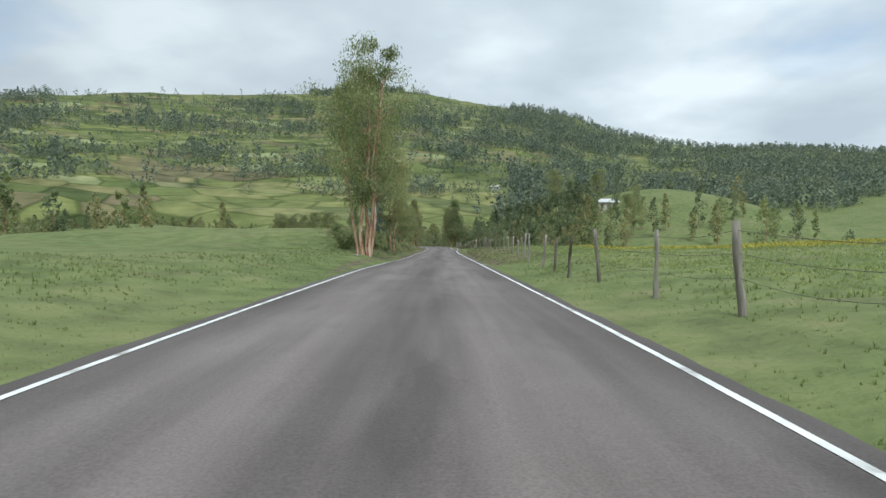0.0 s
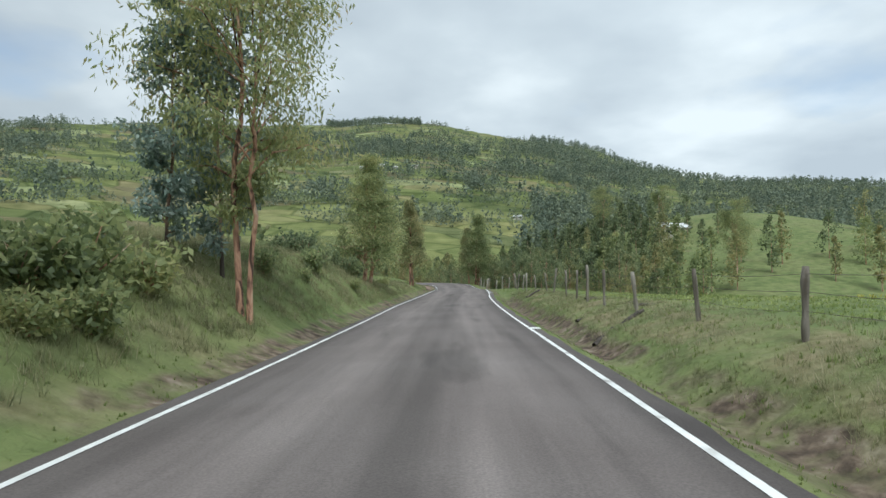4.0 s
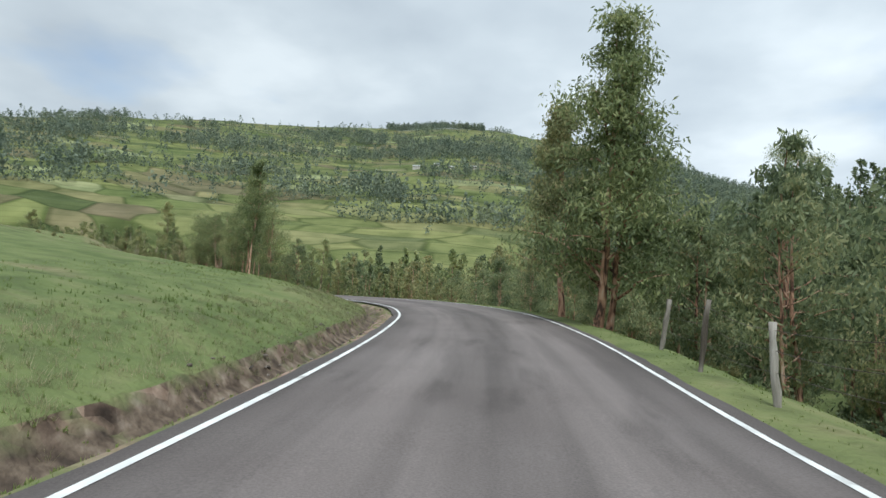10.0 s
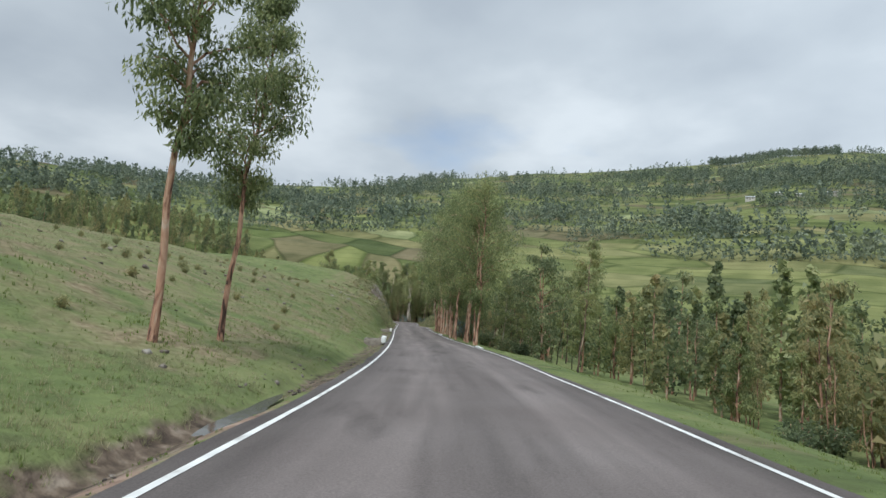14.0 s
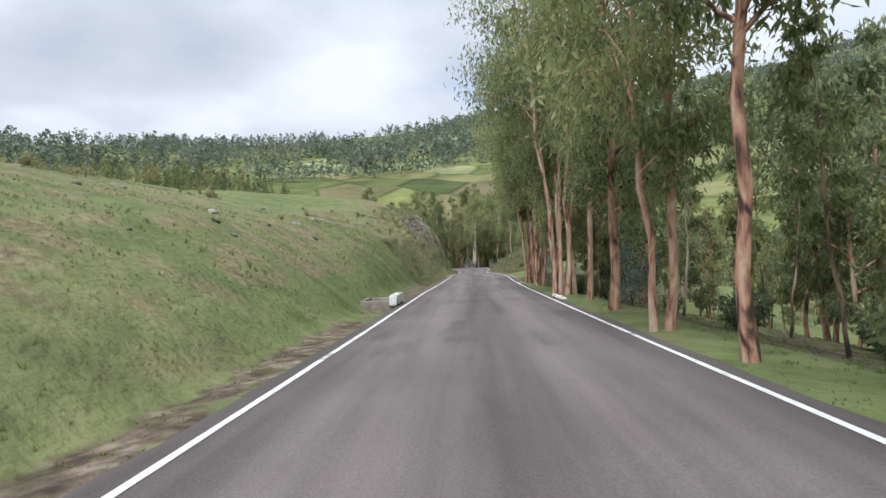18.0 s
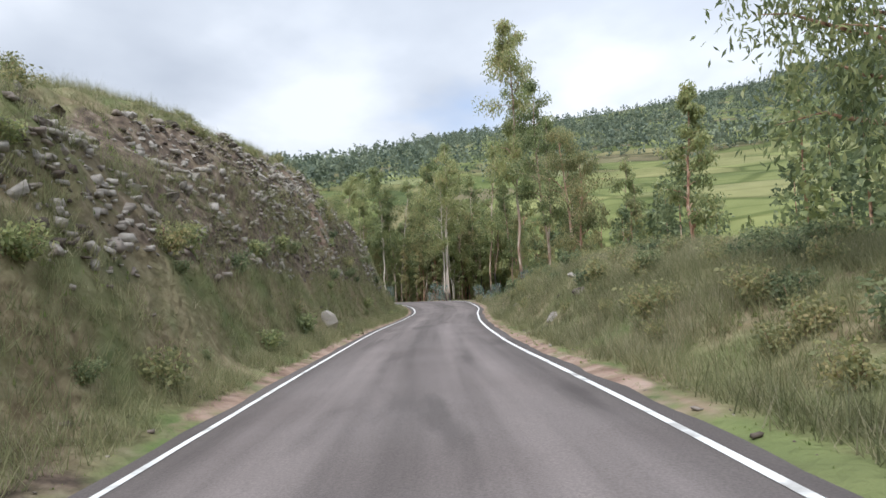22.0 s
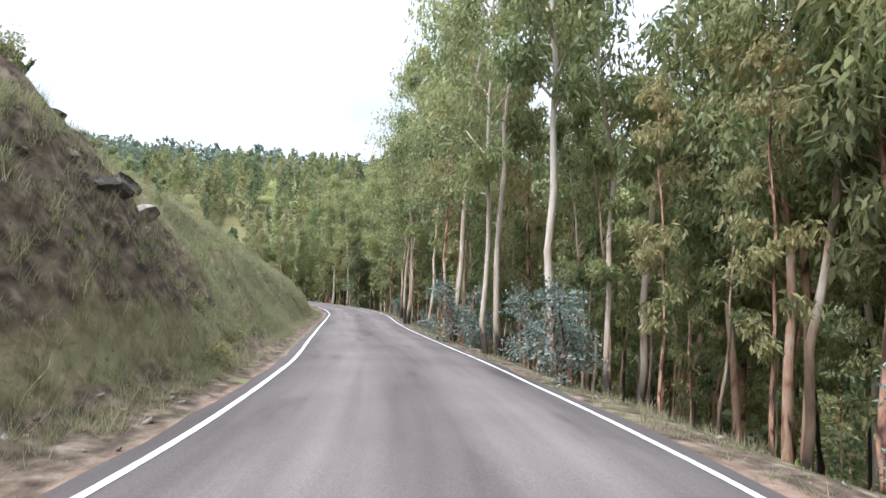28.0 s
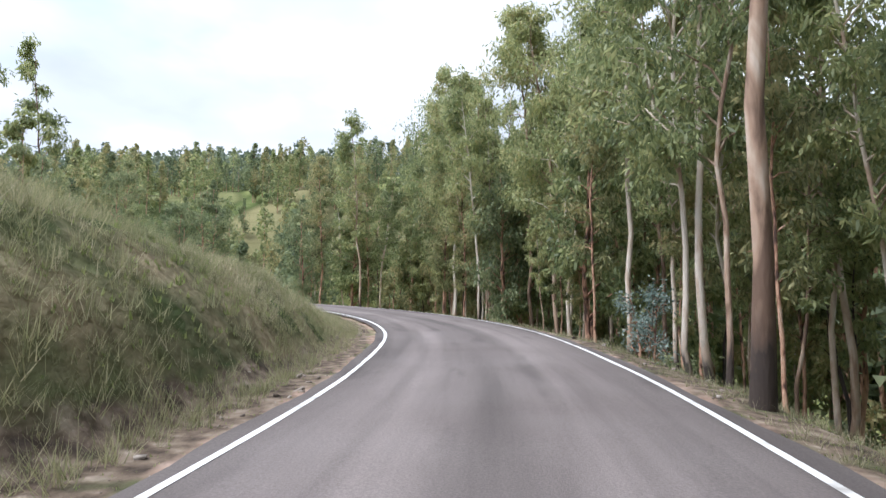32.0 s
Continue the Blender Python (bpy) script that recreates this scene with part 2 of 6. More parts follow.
    flat = n("ShaderNodeVectorMath"); flat.operation = 'MULTIPLY'; flat.inputs[1].default_value = (1, 1, 0)
    nt.links.new(wv.outputs[0], flat.inputs[0]); nt.links.new(flat.outputs[0], dist.inputs[0])
    dist.inputs[1].default_value = (-15, 450, 0)
    inside = n("ShaderNodeMapRange"); inside.inputs["From Min"].default_value, inside.inputs["From Max"].default_value = 165, 120
    nt.links.new(dist.outputs["Value"], inside.inputs[0])
    meadow = ramp(sepc.outputs[1], [(0.0, (0.165, 0.19, 0.075)), (0.4, (0.215, 0.23, 0.095)), (0.7, (0.25, 0.245, 0.115)), (0.92, (0.15, 0.17, 0.08))])
    meadow = mixed(1.0, mixed(1.0, mixed(1.0, meadow, fine, 'MULTIPLY'), hedge, 'MULTIPLY'), terrace, 'MULTIPLY')
    grass = mixed(inside.outputs[0], grass, meadow)
    # bare soil and rock on steep ground
    geo = n("ShaderNodeNewGeometry")
    nz = n("ShaderNodeSeparateXYZ"); nt.links.new(geo.outputs["True Normal"], nz.inputs[0])
    rough_edge = noise_tex(1.3, 6)
    addn = n("ShaderNodeMath"); addn.operation = 'MULTIPLY_ADD'; addn.inputs[1].default_value = 0.75
    nt.links.new(rough_edge.outputs[0], addn.inputs[0]); nt.links.new(nz.outputs[2], addn.inputs[2])
    steep = n("ShaderNodeMapRange")
    steep.inputs["From Min"].default_value, steep.inputs["From Max"].default_value = 1.04, 0.90
    nt.links.new(addn.outputs[0], steep.inputs[0])
    soil = ramp(noise_tex(2.6, 8).outputs[0], [(0.3, (0.06, 0.046, 0.036)), (0.46, (0.17, 0.125, 0.095)), (0.60, (0.26, 0.20, 0.16)), (0.76, (0.36, 0.31, 0.26))])
    cells = n("ShaderNodeTexVoronoi"); cells.inputs["Scale"].default_value = 3.2
    nt.links.new(coord.outputs["Object"], cells.inputs["Vector"])
    cell_tone = n("ShaderNodeSeparateColor"); nt.links.new(cells.outputs["Color"], cell_tone.inputs[0])
    stone = ramp(cell_tone.outputs[0], [(0.0, (0.5, 0.47, 0.46)), (0.5, (0.95, 0.91, 0.88)), (1.0, (1.5, 1.45, 1.38))])
    soil = mixed(1.0, soil, stone, 'MULTIPLY')
    turf = n("ShaderNodeAttribute"); turf.attribute_name = "grassy"
    open_soil = n("ShaderNodeMath"); open_soil.operation = 'MULTIPLY_ADD'; open_soil.inputs[1].default_value = -1.0
    open_soil.use_clamp = True
    nt.links.new(turf.outputs["Fac"], open_soil.inputs[0]); nt.links.new(steep.outputs[0], open_soil.inputs[2])
    base = mixed(open_soil.outputs[0], grass, soil)
    dried = n("ShaderNodeAttribute"); dried.attribute_name = "dry"
    dn = n("ShaderNodeMath"); dn.operation = 'MULTIPLY_ADD'; dn.inputs[1].default_value = 1.2
    nt.links.new(noise_tex(0.7, 6).outputs[0], dn.inputs[0]); nt.links.new(dried.outputs["Fac"], dn.inputs[2])
    dm = n("ShaderNodeMapRange"); dm.inputs["From Min"].default_value, dm.inputs["From Max"].default_value = 0.85, 1.2
    nt.links.new(dn.outputs[0], dm.inputs[0])
    base = mixed(dm.outputs[0], base, straw)
    bare = n("ShaderNodeAttribute"); bare.attribute_name = "bare"
    bn = n("ShaderNodeMath"); bn.operation = 'MULTIPLY_ADD'; bn.inputs[1].default_value = 1.1
    nt.links.new(rough_edge.outputs[0], bn.inputs[0]); nt.links.new(bare.outputs["Fac"], bn.inputs[2])
    bm_ = n("ShaderNodeMapRange"); bm_.inputs["From Min"].default_value, bm_.inputs["From Max"].default_value = 0.85, 1.15
    nt.links.new(bn.outputs[0], bm_.inputs[0])
    earth = ramp(noise_tex(3.4, 9).outputs[0], [(0.34, (0.06, 0.046, 0.036)), (0.45, (0.11, 0.083, 0.062)), (0.56, (0.175, 0.135, 0.10)), (0.70, (0.28, 0.23, 0.18))])
    base = mixed(bm_.outputs[0], base, earth)
    sandy = n("ShaderNodeAttribute"); sandy.attribute_name = "sandy"
    sand = ramp(noise_tex(2.2, 9).outputs[0], [(0.28, (0.15, 0.10, 0.075)), (0.5, (0.30, 0.21, 0.16)), (0.75, (0.42, 0.32, 0.26))])
    sn = n("ShaderNodeMath"); sn.operation = 'MULTIPLY_ADD'; sn.inputs[1].default_value = 0.8
    nt.links.new(rough_edge.outputs[0], sn.inputs[0]); nt.links.new(sandy.outputs["Fac"], sn.inputs[2])
    sm = n("ShaderNodeMapRange"); sm.inputs["From Min"].default_value, sm.inputs["From Max"].default_value = 0.8, 1.0
    nt.links.new(sn.outputs[0], sm.inputs[0])
    base = mixed(sm.outputs[0], base, sand)
    nt.links.new(base, b.inputs["Base Color"])
    b.inputs["Roughness"].default_value = 0.95
    b.inputs["Specular IOR Level"].default_value = 0.15
    bmp = n("ShaderNodeBump"); bmp.inputs["Strength"].default_value = 0.8; bmp.inputs["Distance"].default_value = 0.12
    nt.links.new(noise_tex(5.0, 8).outputs[0], bmp.inputs["Height"]); nt.links.new(bmp.outputs[0], b.inputs["Normal"])
    return m


def road_material():
    """Worn asphalt: pale wheel tracks, a darker middle and margins, long oily stains. UV: share of the half width, station."""
    m = bpy.data.materials.new("worn_asphalt")
    m.use_nodes = True
    nt = m.node_tree
    b = nt.nodes["Principled BSDF"]
    n = lambda kind: nt.nodes.new(kind)
    uv = n("ShaderNodeUVMap"); uv.uv_map = "lane"
    coord = n("ShaderNodeTexCoord")

    def tex(src, scale, detail, stretch):
        mp, t = n("ShaderNodeMapping"), n("ShaderNodeTexNoise")
        mp.inputs["Scale"].default_value = stretch
        t.inputs["Scale"].default_value, t.inputs["Detail"].default_value = scale, detail
        nt.links.new(src, mp.inputs[0]); nt.links.new(mp.outputs[0], t.inputs["Vector"])
        return t.outputs[0]

    def ramp(src, stops):
        r = n("ShaderNodeValToRGB")
        while len(r.color_ramp.elements) < len(stops):
            r.color_ramp.elements.new(0.5)
        for el, (p, c) in zip(r.color_ramp.elements, stops):
            el.position, el.color = p, (*c, 1)
        nt.links.new(src, r.inputs[0])
        return r.outputs[0]

    def times(a, c):
        x = n("ShaderNodeMix"); x.data_type = 'RGBA'; x.blend_type = 'MULTIPLY'
        x.inputs["Factor"].default_value = 1.0
        nt.links.new(a, x.inputs[6]); nt.links.new(c, x.inputs[7])
        return x.outputs[2]

    base = ramp(tex(coord.outputs["Object"], 0.45, 8, (1, 1, 1)), [(0.25, (0.150, 0.127, 0.120)), (0.5, (0.172, 0.148, 0.140)), (0.75, (0.193, 0.168, 0.160))])
    sep = n("ShaderNodeSeparateXYZ"); nt.links.new(uv.outputs[0], sep.inputs[0])
    wander = n("ShaderNodeMath"); wander.operation = 'MULTIPLY_ADD'; wander.inputs[1].default_value = 0.22
    nt.links.new(tex(uv.outputs[0], 0.10, 3, (0.3, 1, 1)), wander.inputs[0]); nt.links.new(sep.outputs[0], wander.inputs[2])
    shift = n("ShaderNodeMath"); shift.operation = 'SUBTRACT'; shift.inputs[1].default_value = 0.11
    mag = n("ShaderNodeMath"); mag.operation = 'ABSOLUTE'
    nt.links.new(wander.outputs[0], shift.inputs[0]); nt.links.new(shift.outputs[0], mag.inputs[0])
    g = lambda v: (v, v, v)
    lanes = ramp(mag.outputs[0], [(0.0, g(0.78)), (0.13, g(0.82)), (0.33, g(1.12)), (0.56, g(1.08)), (0.80, g(0.86)), (1.0, g(0.66))])
    streaks = ramp(tex(uv.outputs[0], 1.0, 7, (5.0, 0.10, 1)), [(0.35, g(0.80)), (0.5, g(1.0)), (0.65, g(1.14))])
    stains = ramp(tex(uv.outputs[0], 1.0, 5, (2.6, 0.22, 1)), [(0.31, g(0.72)), (0.42, g(1.0))])
    grit = ramp(tex(coord.outputs["Object"], 45, 3, (1, 1, 1)), [(0.3, g(0.82)), (0.7, g(1.15))])
    nt.links.new(times(times(times(times(base, lanes), streaks), stains), grit), b.inputs["Base Color"])
    b.inputs["Roughness"].default_value, b.inputs["Specular IOR Level"].default_value = 0.85, 0.25
    bmp = n("ShaderNodeBump"); bmp.inputs["Strength"].default_value = 0.35; bmp.inputs["Distance"].default_value = 0.02
    nt.links.new(tex(coord.outputs["Object"], 60, 4, (1, 1, 1)), bmp.inputs["Height"]); nt.links.new(bmp.outputs[0], b.inputs["Normal"])
    return m


M = {}
M["ground"] = ground_material()
M["asphalt"] = road_material()
M["paint"] = mat("worn_white_road_paint", [(0.28, (0.30, 0.28, 0.26)), (0.42, (0.66, 0.66, 0.64)), (0.6, (0.80, 0.80, 0.78))], 2.2, 0.7, 0.1, 30)
M["bark"] = mat("peeling_eucalyptus_bark", [(0.36, (0.075, 0.045, 0.035)), (0.42, (0.26, 0.142, 0.098)), (0.49, (0.46, 0.26, 0.175)), (0.56, (0.54, 0.34, 0.235)), (0.66, (0.58, 0.44, 0.34))], 2.4, 0.85, 0.7, 12, 7, obj=0.14, distort=0.9, stretch=(1.8, 1.8, 0.5))
M["bark_pale"] = mat("smooth_pale_bark", [(0.34, (0.16, 0.105, 0.075)), (0.45, (0.38, 0.26, 0.185)), (0.56, (0.52, 0.41, 0.32)), (0.68, (0.62, 0.55, 0.47))], 1.8, 0.8, 0.4, 10, 6, obj=0.3, distort=0.7, stretch=(1.6, 1.6, 0.4), charred=0.95)
M["leaf"] = mat("eucalyptus_leaf", [(0.15, (0.12, 0.155, 0.07)), (0.4, (0.26, 0.31, 0.14)), (0.6, (0.40, 0.43, 0.195)), (0.8, (0.52, 0.50, 0.24)), (0.95, (0.58, 0.43, 0.24))], 0.35, 0.5, 0, island=0.45, obj=0.25, through_light=0.55, spec=0.5)
M["leaf_rusty"] = mat("rusty_tipped_leaf", [(0.15, (0.15, 0.165, 0.085)), (0.4, (0.30, 0.32, 0.155)), (0.62, (0.44, 0.41, 0.20)), (0.85, (0.55, 0.44, 0.23))], 0.3, 0.55, 0, island=0.5, obj=0.15, through_light=0.55)
# darker twin of the leaf: shade among dense growth is put into its colour
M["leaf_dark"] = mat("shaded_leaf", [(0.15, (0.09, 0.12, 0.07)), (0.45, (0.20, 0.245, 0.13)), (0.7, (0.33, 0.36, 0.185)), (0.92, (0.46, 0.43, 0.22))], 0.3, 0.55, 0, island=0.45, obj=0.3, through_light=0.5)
M["leaf_blue"] = mat("waxy_blue_juvenile_leaf", [(0.2, (0.13, 0.185, 0.155)), (0.5, (0.255, 0.325, 0.285)), (0.8, (0.40, 0.46, 0.41))], 0.6, 0.5, 0, island=0.6, through_light=0.3)
# far foliage paler and bluer: the distance haze is put into its colour
M["leaf_far"] = mat("hazed_distant_foliage", [(0.25, (0.11, 0.145, 0.115)), (0.5, (0.185, 0.225, 0.165)), (0.75, (0.285, 0.315, 0.21))], 0.05, 0.8, 0, island=0.3, through_light=0.25)
M["grass"] = mat("grass_blade", [(0.2, (0.14, 0.19, 0.06)), (0.5, (0.235, 0.29, 0.095)), (0.75, (0.31, 0.34, 0.135)), (0.95, (0.40, 0.37, 0.20))], 0.15, 0.7, 0, island=0.5, through_light=0.5)
M["dry_grass"] = mat("dry_grass_blade", [(0.2, (0.135, 0.149, 0.068)), (0.5, (0.300, 0.288, 0.164)), (0.8, (0.495, 0.437, 0.307))], 0.2, 0.8, 0, island=0.6, through_light=0.5)
M["bank_grass"] = mat("olive_bank_grass_blade", [(0.2, (0.15, 0.16, 0.085)), (0.45, (0.255, 0.265, 0.135)), (0.7, (0.36, 0.34, 0.19)), (0.92, (0.48, 0.42, 0.28))], 0.25, 0.75, 0, island=0.5, through_light=0.5)
M["crop"] = mat("flowering_crop_leaf", [(0.2, (0.30, 0.37, 0.13)), (0.6, (0.42, 0.47, 0.19)), (0.9, (0.50, 0.51, 0.23))], 0.2, 0.7, 0, island=0.5, through_light=0.5)
M["yellow"] = mat("yellow_flower", [(0.2, (0.36, 0.34, 0.07)), (0.8, (0.52, 0.46, 0.10))], 2.0, 0.7, 0, island=0.4, through_light=0.3)
M["post"] = mat("weathered_grey_post", [(0.25, (0.085, 0.07, 0.055)), (0.5, (0.25, 0.225, 0.19)), (0.75, (0.38, 0.35, 0.31))], 3.0, 0.9, 0.6, 14, 6, obj=0.3, stretch=(2, 2, 0.25))
M["wire"] = mat("rusty_wire", [(0.3, (0.10, 0.075, 0.06)), (0.7, (0.22, 0.19, 0.17))], 5.0, 0.6, 0, metal=0.6)
M["rock"] = mat("lichen_grey_rock", [(0.32, (0.065, 0.054, 0.046)), (0.43, (0.15, 0.126, 0.104)), (0.55, (0.235, 0.205, 0.175)), (0.67, (0.36, 0.33, 0.29))], 2.2, 0.9, 0.7, 9, 8, obj=0.4)
M["rock_pale"] = mat("broken_pale_stone", [(0.3, (0.10, 0.079, 0.065)), (0.45, (0.19, 0.155, 0.128)), (0.6, (0.255, 0.215, 0.182)), (0.75, (0.36, 0.32, 0.28))], 2.0, 0.9, 0.5, 9, 6, island=0.5)
M["concrete"] = mat("stained_concrete", [(0.25, (0.13, 0.11, 0.09)), (0.5, (0.27, 0.235, 0.195)), (0.75, (0.36, 0.325, 0.28))], 2.5, 0.9, 0.4, 18, 8)
M["white"] = mat("chipped_white_paint", [(0.25, (0.42, 0.40, 0.37)), (0.42, (0.74, 0.74, 0.72)), (0.6, (0.82, 0.82, 0.80))], 3.0, 0.7, 0.2, 20)
M["black"] = mat("faded_black_paint", [(0.3, (0.03, 0.03, 0.03)), (0.7, (0.07, 0.065, 0.06))], 4.0, 0.7, 0.2, 20)
M["amber"] = mat("yellow_road_paint", [(0.3, (0.40, 0.24, 0.03)), (0.7, (0.62, 0.40, 0.05))], 4.0, 0.7, 0.2, 20)
M["charred"] = mat("charred_dark_log", [(0.3, (0.03, 0.026, 0.022)), (0.7, (0.12, 0.10, 0.085))], 4.0, 0.9, 0.6, 14, stretch=(1, 1, 0.3))
M["wall"] = mat("pale_plaster_wall", [(0.3, (0.42, 0.38, 0.33)), (0.7, (0.62, 0.59, 0.54))], 1.0, 0.9, 0.2, 10, obj=0.4)
M["roof"] = mat("sheet_metal_roof", [(0.3, (0.40, 0.41, 0.42)), (0.7, (0.62, 0.62, 0.62))], 1.0, 0.5, 0.1, 10, obj=0.3)
M["pane"] = mat("dark_window_glass", [(0.3, (0.02, 0.02, 0.02)), (0.7, (0.05, 0.05, 0.05))], 1.0, 0.15, 0)
M["cactus"] = mat("prickly_pear_pad", [(0.25, (0.07, 0.095, 0.045)), (0.55, (0.17, 0.20, 0.09)), (0.8, (0.30, 0.30, 0.15))], 3.0, 0.7, 0.3, 20, obj=0.3)
M["water"] = mat("shallow_muddy_water", [(0.3, (0.06, 0.055, 0.045)), (0.7, (0.10, 0.09, 0.075))], 1.0, 0.08, 0.05, 6, spec=0.5)


# ---- mesh helpers ----
def mesh_of(name, verts, faces, materials, index=None, smooth=False):
    """A mesh from arrays: verts (n, 3); faces a list of (k, 3) or (k, 4) arrays."""
    me = bpy.data.meshes.new(name)
    verts = np.asarray(verts, np.float32)
    faces = [np.asarray(f, np.int32) for f in faces if len(f)]
    loops = np.concatenate([f.ravel() for f in faces])
    sizes = np.concatenate([np.full(len(f), f.shape[1], np.int32) for f in faces])
    me.vertices.add(len(verts)); me.vertices.foreach_set("co", verts.ravel())
    me.loops.add(len(loops)); me.loops.foreach_set("vertex_index", loops)
    me.polygons.add(len(sizes))
    me.polygons.foreach_set("loop_start", np.concatenate([[0], np.cumsum(sizes)[:-1]]).astype(np.int32))
    for m in materials:
        me.materials.append(m)
    if index is not None:
        me.polygons.foreach_set("material_index", np.asarray(index, np.int32))
    if smooth:
        me.polygons.foreach_set("use_smooth", np.ones(len(sizes), bool))
    me.update(calc_edges=True)
    return me


def part(name, me, parent, label=""):
    ob = new(name, me)
    ob.parent = parent
    return tagged(ob, label)


def thing(name, label, category, group="", kind=""):
    return tagged(new(name), label, category, group, kind)


def tube(points, radii, sides=8, cap=True):
    """Verts and quads of a tapered tube along points."""
    p = np.asarray(points, float)
    d = np.gradient(p, axis=0)
    d /= np.linalg.norm(d, axis=1, keepdims=True) + 1e-9
    ref = np.where(np.abs(d[:, 2:]) > 0.9, np.array([[1.0, 0, 0]]), np.array([[0, 0, 1.0]]))
    a = np.cross(d, ref); a /= np.linalg.norm(a, axis=1, keepdims=True) + 1e-9
    b = np.cross(d, a)
    w = np.linspace(0, 2 * np.pi, sides, endpoint=False)
    v = p[:, None] + np.asarray(radii, float)[:, None, None] * (np.cos(w)[None, :, None] * a[:, None] + np.sin(w)[None, :, None] * b[:, None])
    n = len(p)
    i, j = np.meshgrid(np.arange(n - 1), np.arange(sides), indexing="ij")
    q = np.stack([i * sides + j, i * sides + (j + 1) % sides, (i + 1) * sides + (j + 1) % sides, (i + 1) * sides + j], -1).reshape(-1, 4)
    v = v.reshape(-1, 3)
    if cap:
        k = len(v)
        v = np.concatenate([v, p[-1:]])
        j = np.arange(sides)
        t = np.stack([(n - 1) * sides + j, (n - 1) * sides + (j + 1) % sides, np.full(sides, k)], -1)
        return v, q, t
    return v, q, np.zeros((0, 3), int)


def joined(pieces):
    """Several (verts, quads, tris) as one."""
    vs, qs, ts, k = [], [], [], 0
    for v, q, t in pieces:
        vs.append(v); qs.append(np.asarray(q).reshape(-1, 4) + k); ts.append(np.asarray(t).reshape(-1, 3) + k); k += len(v)
    return np.concatenate(vs), [np.concatenate(qs), np.concatenate(ts)]


def box(size, at=(0, 0, 0), bevel=0.02, seed=0, jitter=0.0):
    """A bevelled box as (verts, faces) through bmesh."""
    bm = bmesh.new()
    bmesh.ops.create_cube(bm, size=1.0)
    for v in bm.verts:
        v.co = Vector((v.co.x * size[0], v.co.y * size[1], v.co.z * size[2])) + Vector(at)
    if bevel:
        bmesh.ops.bevel(bm, geom=list(bm.edges), offset=bevel, segments=2, affect='EDGES')
    r = random.Random(seed)
    if jitter:
        for v in bm.verts:
            v.co += Vector((r.uniform(-1, 1), r.uniform(-1, 1), r.uniform(-1, 1))) * jitter
    return bm


def bm_part(name, bm, material, parent, label=""):
    me = bpy.data.meshes.new(name)
    bm.to_mesh(me); bm.free()
    me.materials.append(material)
    return part(name, me, parent, label)


# ---- smooth numpy noise ----
def lattice(ix, iy, seed):
    h = (ix.astype(np.int64) * 374761393 + iy.astype(np.int64) * 668265263 + seed * 1442695041) & 0x7fffffff
    h = ((h ^ (h >> 13)) * 1274126177) & 0x7fffffff
    return ((h ^ (h >> 16)) & 0xffff) / 32767.5 - 1.0


def vnoise(x, y, seed=0):
    ix, iy = np.floor(x), np.floor(y)
    fx, fy = x - ix, y - iy
    fx, fy = fx * fx * (3 - 2 * fx), fy * fy * (3 - 2 * fy)
    a, b = lattice(ix, iy, seed), lattice(ix + 1, iy, seed)
    c, d = lattice(ix, iy + 1, seed), lattice(ix + 1, iy + 1, seed)
    return (a * (1 - fx) + b * fx) * (1 - fy) + (c * (1 - fx) + d * fx) * fy


def fbm(x, y, scale, octaves=4, seed=0):
    x, y = np.asarray(x, float) / scale, np.asarray(y, float) / scale
    out, amp = 0.0, 1.0
    for k in range(octaves):
        out = out + amp * vnoise(x * 2 ** k + 17.3 * k, y * 2 ** k - 9.1 * k, seed + k)
        amp *= 0.5
    return out / 1.8


# ---- the road's line ----
ROAD_KNOTS = [
    (0.86, -33.81, 3.19),
    (1.20, -23.82, 3.20),
    (1.51, -13.82, 3.21),
    (1.76, -3.82, 3.20),
    (1.93, 6.17, 3.16),
    (2.02, 16.17, 3.03),
    (2.12, 26.17, 2.87),
    (2.28, 36.17, 2.68),
    (2.50, 46.17, 2.45),
    (2.67, 56.17, 2.25),
    (2.78, 66.17, 2.08),
    (2.96, 76.17, 1.93),
    (3.35, 86.16, 1.77),
    (3.92, 96.14, 1.71),
    (4.25, 106.14, 1.54),
    (4.22, 116.14, 1.20),
    (4.02, 126.13, 1.02),
    (3.54, 136.12, 1.05),
    (2.19, 146.02, 1.01),
    (-0.69, 155.58, 0.88),
    (-5.32, 164.43, 0.71),
    (-11.03, 172.64, 0.46),
    (-17.11, 180.58, 0.23),
    (-23.45, 188.32, 0.04),
]
ROAD_KNOTS_END = [
    (-29.97, 195.89, -0.21),
    (-36.53, 203.44, -0.45),
    (-43.10, 210.98, -0.62),
    (-49.69, 218.50, -0.76),
    (-56.27, 226.03, -0.89),
    (-62.77, 233.63, -1.01),
    (-69.25, 241.25, -1.05),
    (-75.98, 248.65, -1.22),
    (-82.81, 255.95, -1.46),
    (-89.40, 263.47, -1.65),
    (-95.67, 271.26, -1.83),
    (-101.97, 279.02, -1.87),
    (-109.31, 285.79, -1.75),
    (-118.03, 290.62, -1.90),
    (-127.57, 293.59, -2.09),
    (-137.35, 295.69, -2.21),
    (-147.14, 297.71, -2.31),
    (-156.91, 299.84, -2.36),
    (-166.71, 301.86, -2.26),
    (-176.66, 302.63, -2.09),
    (-186.50, 301.02, -1.89),
    (-195.49, 296.74, -1.62),
    (-202.85, 290.02, -1.35),
    (-207.87, 281.41, -1.07),
]
